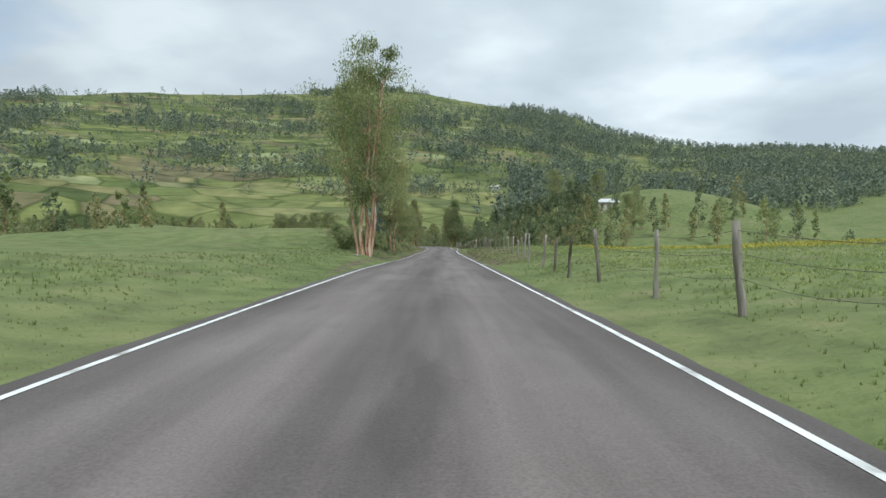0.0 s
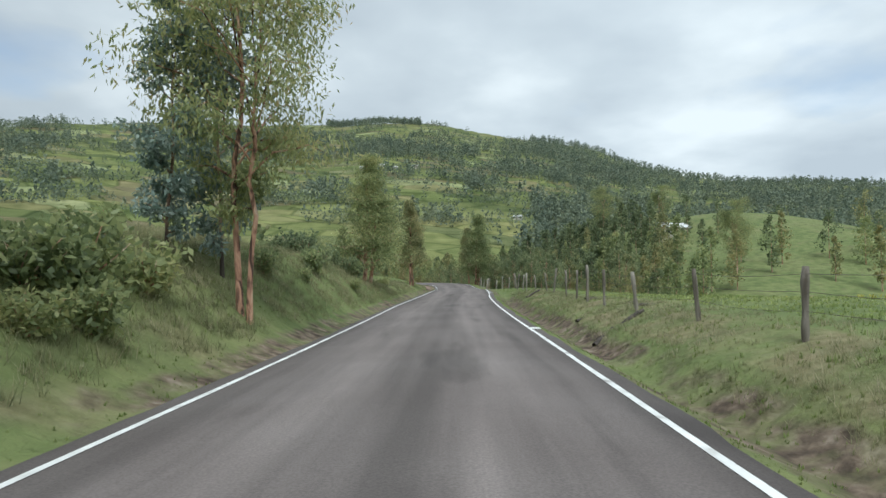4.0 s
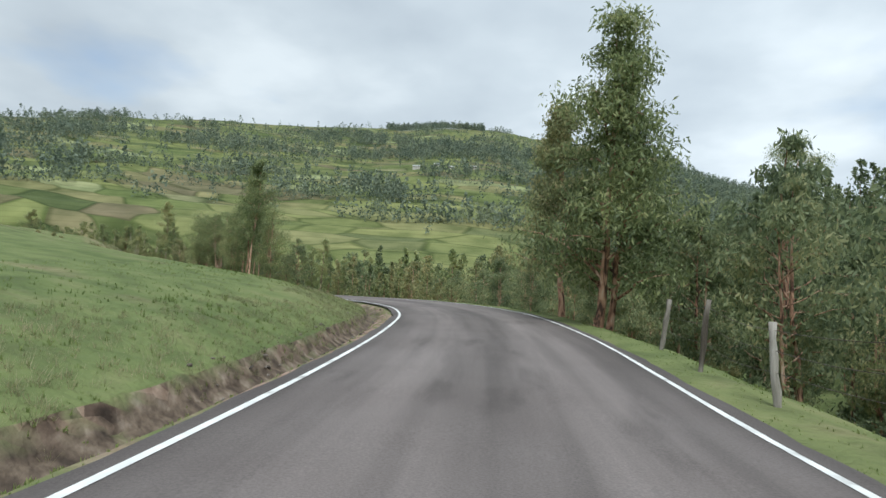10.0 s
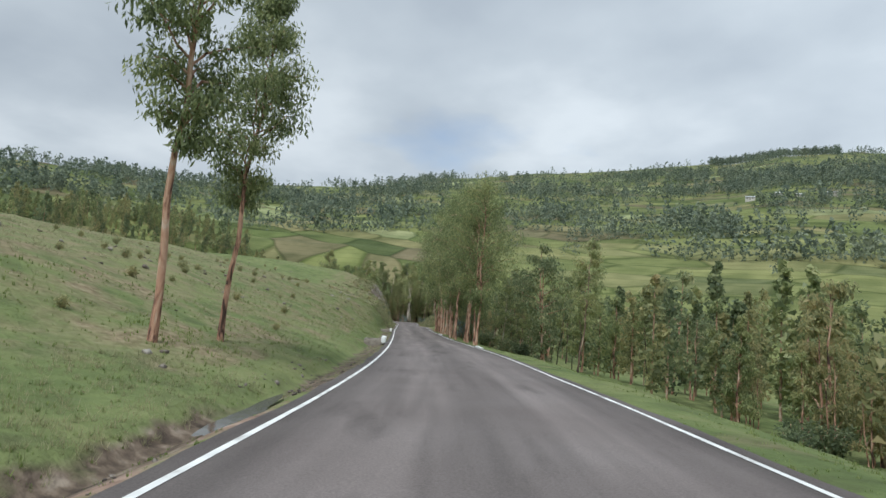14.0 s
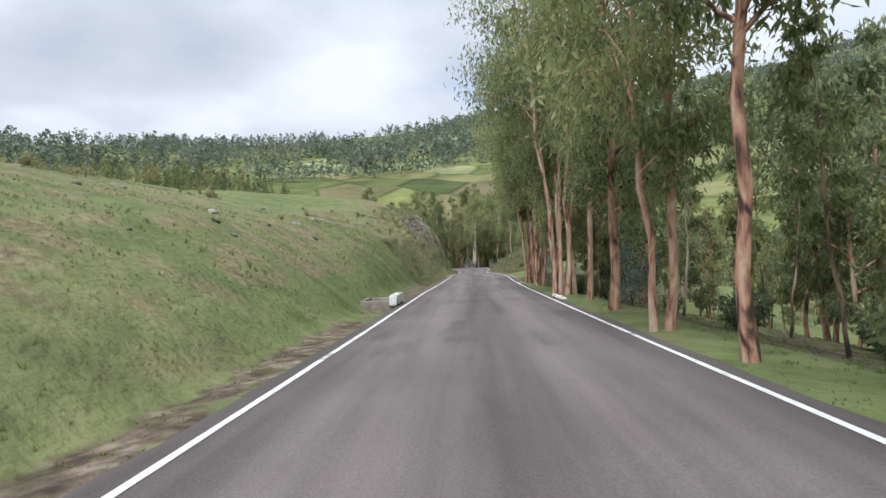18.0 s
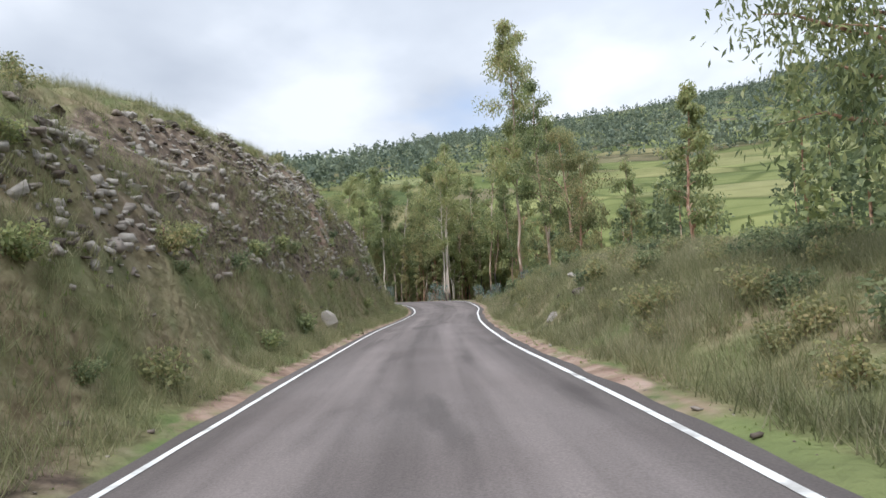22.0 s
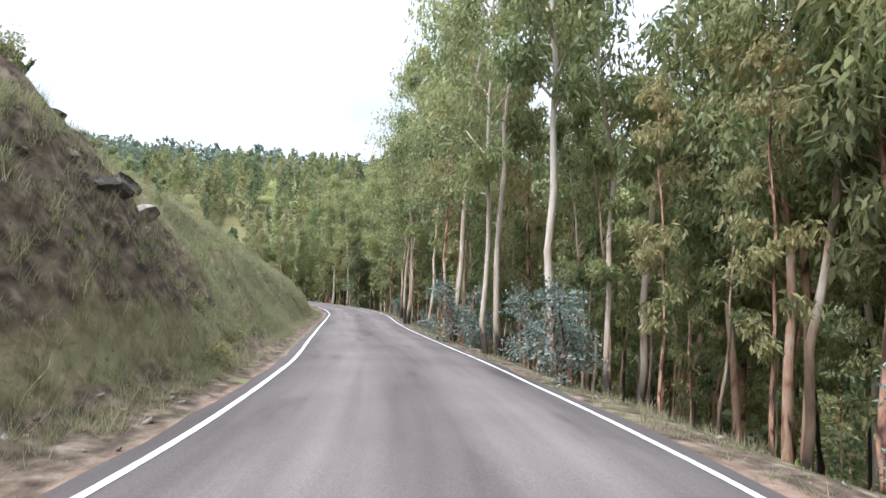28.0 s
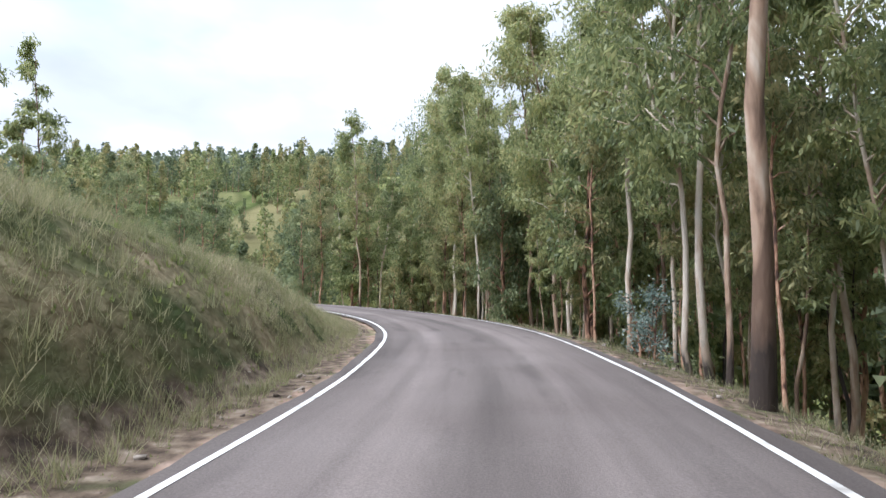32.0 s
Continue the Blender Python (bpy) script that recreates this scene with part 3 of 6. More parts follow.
# station, width between the edge lines
ROAD_WIDTHS = [(0, 5.43), (20, 5.54), (40, 5.79), (60, 5.71), (80, 5.29), (100, 5.15), (120, 5.22), (140, 5.27), (160, 5.35), (180, 5.82), (200, 5.72), (220, 5.40), (240, 5.21), (260, 5.13), (280, 5.11), (300, 4.98), (320, 4.54), (340, 4.50), (360, 5.24), (380, 5.02), (400, 4.88), (420, 4.96), (440, 5.10), (460, 5.10)]

# station, degrees by which the road leans to its left
ROAD_BANK = [(0, -0.5), (20, -0.8), (40, -1.8), (60, -1.8), (80, 0.1), (100, 0.6), (120, 0.5), (140, 0.2), (160, -0.3), (180, 1.3), (200, 1.9), (220, 1.1), (240, 1.2), (260, 0.5), (280, 0.7), (300, 2.0), (320, 2.6), (340, 3.0), (360, 3.0), (380, -0.4), (400, -0.6), (420, 0.5), (440, -0.0), (460, -0.1)]


def road_line():
    k = np.array(ROAD_KNOTS + ROAD_KNOTS_END)
    k = np.concatenate([2 * k[:1] - k[1:2], k, 2 * k[-1:] - k[-2:-1]])
    pts = []
    for a, b, c, d in zip(k, k[1:], k[2:], k[3:]):
        for t in np.linspace(0, 1, 40, endpoint=False):
            pts.append(0.5 * (2 * b + (c - a) * t + (2 * a - 5 * b + 4 * c - d) * t * t + (3 * b - a - 3 * c + d) * t ** 3))
    pts = np.array(pts)
    s = np.concatenate([[0], np.cumsum(np.linalg.norm(np.diff(pts[:, :2], axis=0), axis=1))])
    u = np.arange(0, s[-1], 0.5)
    return u, np.stack([np.interp(u, s, pts[:, i]) for i in range(3)], -1)


S, C = road_line()
TAN = np.gradient(C[:, :2], axis=0)
TAN /= np.linalg.norm(TAN, axis=1, keepdims=True)
LEFT = np.stack([-TAN[:, 1], TAN[:, 0]], -1)
BANK = np.tan(np.radians(np.interp(S, [w[0] for w in ROAD_BANK], [w[1] for w in ROAD_BANK], left=0, right=0)))
HALF = np.interp(S, [w[0] for w in ROAD_WIDTHS], [w[1] / 2 for w in ROAD_WIDTHS])

# cross-sections beside the road: heights over the road at distances from its edge line
REACH = [0.0, 0.6, 1.3, 1.6, 2.2, 3.5, 6.0, 12.0, 30.0]
LEFT_SIDE = [
    (0, [0, 0, 0, 0.02, 0.05, 0.15, 0.3, 0.8, 2.2]), (56, [0, -0.02, 0, 0.05, 0.16, 0.32, 0.53, 0.84, 2.3]), (67, [0, 0.1, 0.35, 0.42, 0.5, 0.6, 0.7, 0.9, 2.1]), (80, [0, 0.05, 0.35, 0.42, 0.55, 0.75, 1.0, 1.4, 2.2]),
    (89, [0, -0.1, 0.2, 0.4, 0.9, 1.8, 2.3, 2.7, 3.2]), (98, [0, -0.1, 0.25, 0.6, 1.3, 2.5, 2.9, 3.2, 3.8]), (107, [0, -0.1, 0.22, 0.6, 1.3, 2.35, 2.7, 3.0, 3.6]), (114, [0, -0.1, 0.22, 0.5, 1.0, 1.55, 1.8, 2.1, 2.8]),
    (122, [0, -0.1, 0.25, 0.45, 0.8, 1.0, 1.12, 1.4, 2.2]), (137, [0, -0.11, 0.22, 0.4, 0.72, 0.92, 1.05, 1.35, 2.3]), (145, [0, -0.11, -0.5, -0.02, 0.17, 0.6, 1.1, 1.8, 2.6]), (166, [0, -0.11, -0.58, -0.06, 0.13, 0.55, 1.1, 1.9, 2.8]),
    (188, [0, -0.12, -0.5, -0.05, 0.15, 0.6, 1.2, 2.1, 4.2]), (208, [0, -0.12, -0.42, -0.15, -0.02, 0.15, 0.6, 2.4, 5.6]), (233, [0, -0.1, -0.24, 0, 0.2, 0.6, 1.4, 3.3, 6.6]), (256, [0, -0.1, -0.15, 0.05, 0.4, 1.1, 2.2, 4.2, 7.6]),
    (272, [0, -0.1, -0.1, 0.1, 0.7, 1.7, 3.2, 5.0, 8.3]), (286, [0, -0.06, 0.06, 0.4, 1.4, 2.8, 3.8, 5.4, 9.0]),
]
LEFT_SIDE_CUT = [
    (300, [0, 0, 0.2, 0.6, 1.6, 3.2, 4.3, 6.0, 9.5]), (314, [0, 0.05, 0.35, 0.9, 2.2, 4.3, 5.9, 7.6, 10.0]), (326, [0, 0.05, 0.4, 1.0, 2.7, 5.8, 8.3, 9.8, 12.0]), (336, [0, 0, 0.35, 1.0, 2.8, 6.3, 9.2, 11.2, 13.0]),
    (344, [0, -0.05, 0.1, 0.6, 2.2, 5.7, 8.8, 10.4, 12.0]), (351, [0, -0.05, 0.05, 0.3, 1.2, 3.9, 7.2, 9.2, 11.0]), (362, [0, -0.05, 0, 0.1, 0.5, 1.8, 4.2, 7.0, 9.0]), (371, [0, -0.1, -0.05, 0.2, 1.1, 3.1, 5.0, 7.0, 9.0]),
    (378, [0, -0.1, 0.05, 0.3, 1.8, 4.2, 6.0, 7.8, 9.5]), (383, [0, -0.1, 0.05, 0.4, 1.3, 3.1, 5.0, 7.2, 9.0]), (392, [0, -0.1, 0.05, 0.4, 1.2, 3.0, 5.0, 8.2, 11.5]), (402, [0, -0.1, 0, 0.35, 1.2, 3.1, 5.0, 7.9, 10.5]),
    (410, [0, -0.1, 0, 0.3, 1.3, 3.0, 4.3, 6.6, 9.0]), (417, [0, -0.1, -0.05, 0.3, 1.3, 2.5, 3.4, 5.0, 7.5]), (424, [0, -0.1, -0.1, 0.1, 0.9, 1.9, 2.6, 3.6, 6.0]), (434, [0, -0.1, -0.1, 0, 0.3, 0.9, 1.5, 2.2, 4.0]),
    (446, [0, -0.11, -0.11, -0.03, 0.11, 0.33, 0.77, 1.65, 3.85]), (470, [0, -0.11, -0.11, -0.03, 0.11, 0.33, 0.77, 1.65, 3.85]),
]
RIGHT_SIDE = [
    (0, [0, -0.02, 0, 0.02, 0.05, 0.12, 0.25, 0.5, 1]), (61, [0, -0.05, 0, 0.04, 0.1, 0.26, 0.41, 0.61, 1.02]), (73, [0, -0.14, -0.23, -0.12, 0.09, 0.32, 0.46, 0.55, 0.73]),
    (93, [0, -0.12, -0.51, -0.31, 0.12, 0.51, 0.72, 0.51, -0.51]), (116, [0, -0.13, -0.53, -0.32, 0.11, 0.43, 0.53, 0, -2.14]), (130, [0, -0.11, -0.11, -0.02, 0.16, 0.27, 0.21, -0.64, -3.75]),
    (145, [0, -0.05, 0, 0, 0, -0.11, -0.64, -2.66, -5.86]), (161, [0, -0.05, -0.05, -0.15, -0.32, -0.85, -2.01, -4.44, -7.4]), (190, [0, -0.07, 0, -0.1, -0.4, -1.1, -2.8, -6.2, -10.5]), (206, [0, -0.05, -0.05, -0.12, -0.2, -0.5, -1.4, -4.4, -9.0]),
    (227, [0, -0.05, -0.05, -0.08, -0.14, -0.48, -1.15, -2.89, -6.25]), (263, [0, -0.05, -0.05, -0.1, -0.19, -0.49, -0.97, -2.33, -5.34]), (286, [0, -0.06, -0.12, -0.2, -0.35, -0.69, -1.27, -2.53, -5.76]),
]
RIGHT_SIDE_END = [
    (298, [0, 0, 0.02, 0.04, 0.06, 0.17, 0.23, -0.46, -4.05]), (307, [0, 0, 0.05, 0.1, 0.3, 0.8, 1.2, 0.8, -3.0]), (316, [0, 0, 0.1, 0.3, 0.8, 1.5, 1.75, 1.4, -3.0]), (326, [0, 0, 0.15, 0.5, 1.2, 2.0, 2.4, 2.4, -2.0]),
    (335, [0, 0, 0.15, 0.5, 1.3, 2.1, 2.6, 2.8, -1.5]), (342, [0, 0, 0.1, 0.35, 1.0, 1.75, 2.1, 1.9, -3.0]), (349, [0, 0, 0.05, 0.15, 0.4, 0.95, 1.2, 0.6, -5.0]), (357, [0, -0.05, 0, 0, 0.1, 0, -0.4, -2.0, -7.5]),
    (370, [0, -0.06, -0.1, -0.2, -0.35, -0.8, -1.9, -4.6, -9.0]), (386, [0, -0.07, -0.15, -0.3, -0.6, -1.3, -2.9, -5.6, -10.0]), (470, [0, -0.06, -0.15, -0.25, -0.5, -1.0, -2.42, -4.84, -8.25]),
]


def section(table, s, e):
    """Heights over the road at stations s and distances e from the edge line."""
    st = np.array([r[0] for r in table], float)
    hh = np.array([r[1] for r in table], float)
    i = np.clip(np.searchsorted(st, s) - 1, 0, len(st) - 2)
    f = np.clip((s - st[i]) / (st[i + 1] - st[i]), 0, 1)
    f = f * f * (3 - 2 * f)
    j = np.clip(np.searchsorted(REACH, e) - 1, 0, len(REACH) - 2)
    r = np.array(REACH)
    g = (e - r[j]) / (r[j + 1] - r[j])
    g = np.clip(g, 0, 3.0)
    lo = hh[i, j] * (1 - g) + hh[i, j + 1] * g
    hi = hh[i + 1, j] * (1 - g) + hh[i + 1, j + 1] * g
    return lo * (1 - f) + hi * f


# the far slope, by the direction from a point in the valley: degrees to the left of +y, ridge's rise in degrees, ridge's distance
RIDGE = [(-180, 4, 1000), (-120, 4, 1100), (-60, 5.5, 1400), (-41, 6.3, 1450), (-34, 7.5, 1450), (-28, 8.1, 1450), (-23, 9.1, 1450), (-18, 10.8, 1450), (-16, 11.8, 1450), (-11, 13.1, 1450), (-4, 14.2, 1450),
         (1, 15.1, 1450), (6.5, 15.4, 1450), (11, 14.8, 1450), (18, 14.6, 1450), (29, 13.9, 1450), (38, 13.0, 1250), (44, 12.0, 1100), (48, 11.3, 1050), (56, 10.5, 960), (63, 9.9, 880), (72, 9.6, 800), (82, 9.2, 730), (92, 8.8, 660), (120, 6, 600), (180, 4, 1000)]


def hill(x, y):
    dx, dy = x + 5.0, y - 150.0
    r = np.hypot(dx, dy)
    az = np.degrees(np.arctan2(-dx, dy))
    a = [q[0] for q in RIDGE]
    el, dist = np.interp(az, a, [q[1] for q in RIDGE]), np.interp(az, a, [q[2] for q in RIDGE])
    top = dist * np.tan(np.radians(el))
    q = np.clip((r - 170) / (dist - 170), 0, None)
    z = -8 + (top + 8) * np.where(q < 1, q ** 1.05, 1 + 0.06 * np.sin(np.clip(q - 1, 0, 1.5)) - 0.25 * np.clip(q - 1.2, 0, 2))
    z = z + np.clip(q, 0, 1) * (1 - 0.75 * np.clip(q, 0, 1)) * 22 * fbm(x, y, 190, 4, 3)
    # terraces
    z = z + np.clip(q * 6, 0, 1) * 0.8 * np.sin(z * 0.9 + 2 * fbm(x, y, 60, 2, 9))
    return z


def nearest(x, y):
    """Station index, signed offset (left positive) and distance of places from the road's line."""
    x, y = np.asarray(x, float).ravel(), np.asarray(y, float).ravel()
    idx, sub = np.zeros(len(x), int), C[::2, :2]
    for a in range(0, len(x), 20000):
        q = (x[a:a + 20000, None] - sub[None, :, 0]) ** 2 + (y[a:a + 20000, None] - sub[None, :, 1]) ** 2
        idx[a:a + 20000] = q.argmin(1) * 2
    d = (x - C[idx, 0]) * LEFT[idx, 0] + (y - C[idx, 1]) * LEFT[idx, 1]
    r = np.hypot(x - C[idx, 0], y - C[idx, 1])
    return idx, np.where(d >= 0, r, -r), r


def side_height(idx, d):
    s = S[idx]
    e = np.abs(d) - HALF[idx]
    k = np.clip((s - 286) / 12, 0, 1)
    lf = section(LEFT_SIDE, s, e) * (1 - k) + section(LEFT_SIDE_CUT, s, e) * k
    rt = section(RIGHT_SIDE, s, e) * (1 - k) + section(RIGHT_SIDE_END, s, e) * k
    h = np.where(d > 0, lf, rt)
    return np.where(e < 0, -0.06, h - 0.045 * np.clip((0.54 - e) / 0.2, 0, 1))


def ground_z(x, y):
    shape = np.shape(x)
    x, y = np.asarray(x, float).ravel(), np.asarray(y, float).ravel()
    idx, d, r = nearest(x, y)
    e = np.clip(np.abs(d) - HALF[idx], 0, None)
    z = C[idx, 2] + side_height(idx, np.clip(d, -70, 70)) - np.clip(d, -HALF[idx] - 0.5, HALF[idx] + 0.5) * BANK[idx]
    rough = np.clip(e / 2.0, 0, 1)
    z = z + rough * (0.10 * fbm(x, y, 1.6, 3, 5) + 0.35 * np.clip(e / 10, 0, 1) * fbm(x, y, 9, 3, 6))
    cut = np.clip((S[idx] - 295) / 8, 0, 1) * np.clip((398 - S[idx]) / 8, 0, 1) * (d > 0) * np.clip((e - 1.0) / 1.5, 0, 1) * np.clip((9 - e) / 3, 0, 1)
    z = z + cut * (0.85 * np.abs(fbm(x, y, 1.1, 4, 11)) + 0.5 * fbm(x, y, 2.6, 3, 12) - 0.25)
    w = np.clip((r - 28) / 90, 0, 1)
    w = w * w * (3 - 2 * w)
    z = z * (1 - w) + hill(x, y) * w
    # the rounded pasture hill east of the road
    z = z + 14 * np.exp(-((x - 72) ** 2 + (y - 165) ** 2) / (2 * 34.0 ** 2)) * np.clip((r - 16) / 28, 0, 1)
    # and the higher pasture behind it
    z = z + 26 * np.exp(-((x - 85) ** 2 + (y - 235) ** 2) / (2 * 45.0 ** 2)) * np.clip((r - 16) / 28, 0, 1)
    return z.reshape(shape)


def on_ground(x, y, sink=0.0):
    return float(ground_z(np.array([x]), np.array([y]))[0]) - sink


def at_station(s, d):
    """Place at station s, d metres to the left of the road's centre line."""
    i = int(np.clip(round(s * 2), 0, len(S) - 1))
    return C[i, 0] + LEFT[i, 0] * d, C[i, 1] + LEFT[i, 1] * d


# ---- ground, road ----
# washed-out earth beside the road: side, stations, distances from the edge line, strength
BARE = [(1, 56, 84, 0.5, 1.2, 0.5), (1, 84, 139, 0.3, 1.2, 0.5), (1, 139, 213, 0.5, 1.6, 0.68), (1, 213, 268, 0.3, 1.3, 0.6), (1, 268, 311, 0.2, 1.4, 0.62), (1, 358, 446, 0.3, 1.6, 0.7), (1, 366, 384, 2.0, 9, 0.78), (1, 314, 354, 2.1, 5.6, 0.66),
        (-1, 68, 90, 0.5, 2.0, 0.5), (-1, 90, 124, 0.7, 2.0, 0.58), (-1, 124, 158, 0.2, 0.9, 0.5), (-1, 366, 446, 0.2, 2.4, 0.64), (-1, 366, 446, 2.4, 9, 0.5), (-1, 247, 302, 2.2, 9, 0.5), (-1, 335, 367, 0.8, 3.4, 0.55)]
SANDY = [(1, 330.5, 334, 2.4, 5.6, 0.8), (-1, 309, 375, -0.4, 0.75, 0.62), (-1, 283, 309, -0.4, 0.7, 0.6), (1, 178, 214, 0.2, 0.9, 0.55), (1, 311, 366, -0.4, 0.7, 0.6), (1, 366, 444, -0.4, 0.6, 0.6), (-1, 375, 444, -0.4, 0.6, 0.55), (1, 156, 181, 0.1, 1.2, 0.55)]

DRY = [(-1, 309, 364, 0.5, 12, 0.5), (1, 293, 366, 0.3, 14, 0.42), (1, 366, 446, 1.0, 16, 0.42), (1, 213, 293, 2.6, 50, 0.37), (1, 86, 126, 1.6, 9, 0.2), (-1, 288, 309, 1.2, 14, 0.3), (-1, 68, 124, 2.0, 4.0, 0.36)]
# turf that holds on steep ground
GRASSY = [(1, 286, 314, 0.5, 3.0, 0.9), (1, 314, 368, 0.5, 2.2, 0.9), (1, 286, 320, 2.8, 12, 0.7), (1, 320, 366, 5.6, 14, 0.7), (1, 380, 446, 0.7, 14, 0.85), (1, 366, 382, 0.7, 2.0, 0.8), (-1, 298, 366, 1.1, 12, 0.9), (1, 84, 140, 1.4, 14, 0.8), (1, 213, 290, 1.5, 40, 0.85)]


def worn(side, s, e, x, y):
    out = []
    for table in (BARE, SANDY, DRY, GRASSY):
        v = np.zeros(len(s))
        for sd, s0, s1, e0, e1, k in table:
            if sd == side:
                f = np.clip(np.minimum(s - s0, s1 - s) / 4 + 0.5, 0, 1) * np.clip(np.minimum(e - e0, e1 - e) / 0.35 + 0.5, 0, 1)
                v = np.maximum(v, k * f)
        out.append(v + 0.12 * fbm(x, y, 1.4, 3, 71) * (v > 0))
    return out


def build_ground():
    es = np.concatenate([np.arange(0, 6.6, 0.22), [6.9, 7.3, 7.8, 8.5, 9.3, 10.2, 11.2, 12.4]])
    step = 1
    rows = np.arange(0, len(S), step)
    verts, quads, k, bare, sandy, dry, grassy = [], [], 0, [], [], [], []
    for side in (1, -1):
        d = side * (HALF[rows][:, None] + es[None] - 0.35)
        x = C[rows, 0][:, None] + LEFT[rows, 0][:, None] * d
        y = C[rows, 1][:, None] + LEFT[rows, 1][:, None] * d
        z = ground_z(x, y)
        v = np.stack([x, y, z], -1).reshape(-1, 3)
        b_, s_, y_, g_ = worn(side, np.repeat(S[rows], len(es)), np.tile(es - 0.35, len(rows)), x.ravel(), y.ravel())
        bare.append(b_); sandy.append(s_); dry.append(y_); grassy.append(g_)
        n, m = len(rows), len(es)
        i, j = np.meshgrid(np.arange(n - 1), np.arange(m - 1), indexing="ij")
        q = np.stack([i * m + j, (i + 1) * m + j, (i + 1) * m + j + 1, i * m + j + 1], -1).reshape(-1, 4)
        if side == 1:
            q = q[:, ::-1]
        verts.append(v); quads.append(q + k); k += len(v)
    # the wider sheet, with growing cells to the horizon
    def ticks(lo, hi, cell, grow, far):
        mid = list(np.arange(lo, hi + cell, cell))
        a, c = [mid[-1]], cell
        while a[-1] < far:
            c *= grow; a.append(a[-1] + c)
        b, c = [mid[0]], cell
        while b[-1] > -far:
            c *= grow; b.append(b[-1] - c)
        return np.array(b[1:][::-1] + mid + a[1:])
    gx, gy = ticks(-240, 90, 2.0, 1.045, 3200), ticks(-40, 330, 2.0, 1.045, 3200)
    x, y = np.meshgrid(gx, gy, indexing="ij")
    idx, d, r = nearest(x.ravel(), y.ravel())
    z = ground_z(x, y) - 0.04
    inside = ((np.abs(d) - HALF[idx] < 9.6) & (idx > 2) & (idx < len(S) - 3)).reshape(x.shape)
    n, m = x.shape
    i, j = np.meshgrid(np.arange(n - 1), np.arange(m - 1), indexing="ij")
    keep = ~(inside[:-1, :-1] & inside[1:, :-1] & inside[:-1, 1:] & inside[1:, 1:])
    q = np.stack([i * m + j, (i + 1) * m + j, (i + 1) * m + j + 1, i * m + j + 1], -1)[keep]
    near_road = (np.abs(d) - HALF[idx]).reshape(x.shape)
    z = np.where(near_road < 3.0, np.minimum(z, C[idx, 2].reshape(x.shape) - 0.6), z)
    verts.append(np.stack([x, y, z], -1).reshape(-1, 3)); quads.append(q + k)
    rest = len(x.ravel())
    beside = (np.clip(S[idx], 0, 460), np.abs(d) - HALF[idx], x.ravel(), y.ravel())
    lf, rt = worn(1, *beside), worn(-1, *beside)
    dry.append(np.where(d > 0, lf[2], rt[2])); grassy.append(np.where(d > 0, lf[3], rt[3]))
    bare.append(np.zeros(rest)); sandy.append(np.zeros(rest))
    me = mesh_of("ground", np.concatenate(verts), [np.concatenate(quads)], [M["ground"]], smooth=True)
    for name, lists in (("bare", bare), ("sandy", sandy), ("dry", dry), ("grassy", grassy)):
        me.attributes.new(name, 'FLOAT', 'POINT').data.foreach_set("value", np.concatenate(lists).astype(np.float32))
    tagged(new("ground", me), "green pasture ground with banks, ditches and far terraced slopes", "ground", kind="structure")


def ribbon(name, lo, hi, lift, material, cols=2, rag=0.0, seed=0, s0=0.0, s1=1e9, parent=None):
    """A strip along the road between two offsets from its centre (functions of the station index)."""
    rows = np.where((S >= s0) & (S <= s1))[0]
    a, b = lo(rows), hi(rows)
    if rag:
        b = b + rag * fbm(S[rows], S[rows] * 0 + seed, 1.2, 3, seed)
        a = a + rag * fbm(S[rows], S[rows] * 0 + seed + 50, 1.2, 3, seed + 1)
    f = np.linspace(0, 1, cols)
    d = a[:, None] * (1 - f) + b[:, None] * f
    x = C[rows, 0][:, None] + LEFT[rows, 0][:, None] * d
    y = C[rows, 1][:, None] + LEFT[rows, 1][:, None] * d
    camber = 0.05 * (1 - np.clip(np.abs(d) / HALF[rows][:, None], 0, 1.1) ** 2)
    z = C[rows, 2][:, None] + camber + lift - d * BANK[rows][:, None]
    n = len(rows)
    v = np.stack([x, y, z], -1).reshape(-1, 3)
    i, j = np.meshgrid(np.arange(n - 1), np.arange(cols - 1), indexing="ij")
    q = np.stack([i * cols + j, i * cols + j + 1, (i + 1) * cols + j + 1, (i + 1) * cols + j], -1).reshape(-1, 4)[:, ::-1]
    me = mesh_of(name, v, [q], [material], smooth=True)
    lane = np.stack([d / HALF[rows][:, None], S[rows][:, None] + 0 * d], -1).reshape(-1, 2)
    me.uv_layers.new(name="lane").data.foreach_set("uv", lane[q.ravel()].astype(np.float32).ravel())
    return me


# width of the painted lines and of the asphalt beyond them
LINE, MARGIN = 0.047, 0.30
build_ground()
road = tagged(new("road", ribbon("road", lambda r: -HALF[r] - MARGIN, lambda r: HALF[r] + MARGIN, 0.0, M["asphalt"], 13, 0.10, 4)), "narrow grey asphalt country road with worn tracks", "road", kind="structure")
for name, sign in (("edge_line", 1), ("edge_line", -1)):
    o = sign
    part(name, ribbon(name, lambda r: o * HALF[r] - LINE, lambda r: o * HALF[r] + LINE, 0.006, M["paint"], 2, 0.012, 20 + o), road, "worn white painted edge line")


# short paint marks across the edge, beyond the line: station, side
for at, side in ((66.0, -1), (95.0, -1), (129.0, -1), (242.0, -1), (287.0, -1), (364.0, -1), (239.5, 1)):
    part("paint_mark", ribbon("paint_mark", lambda r: side * (HALF[r] + 0.16) - 0.15, lambda r: side * (HALF[r] + 0.16) + 0.15, 0.007, M["paint"], 2, 0.03, 31, at, at + 0.5), road, "short worn white paint mark")


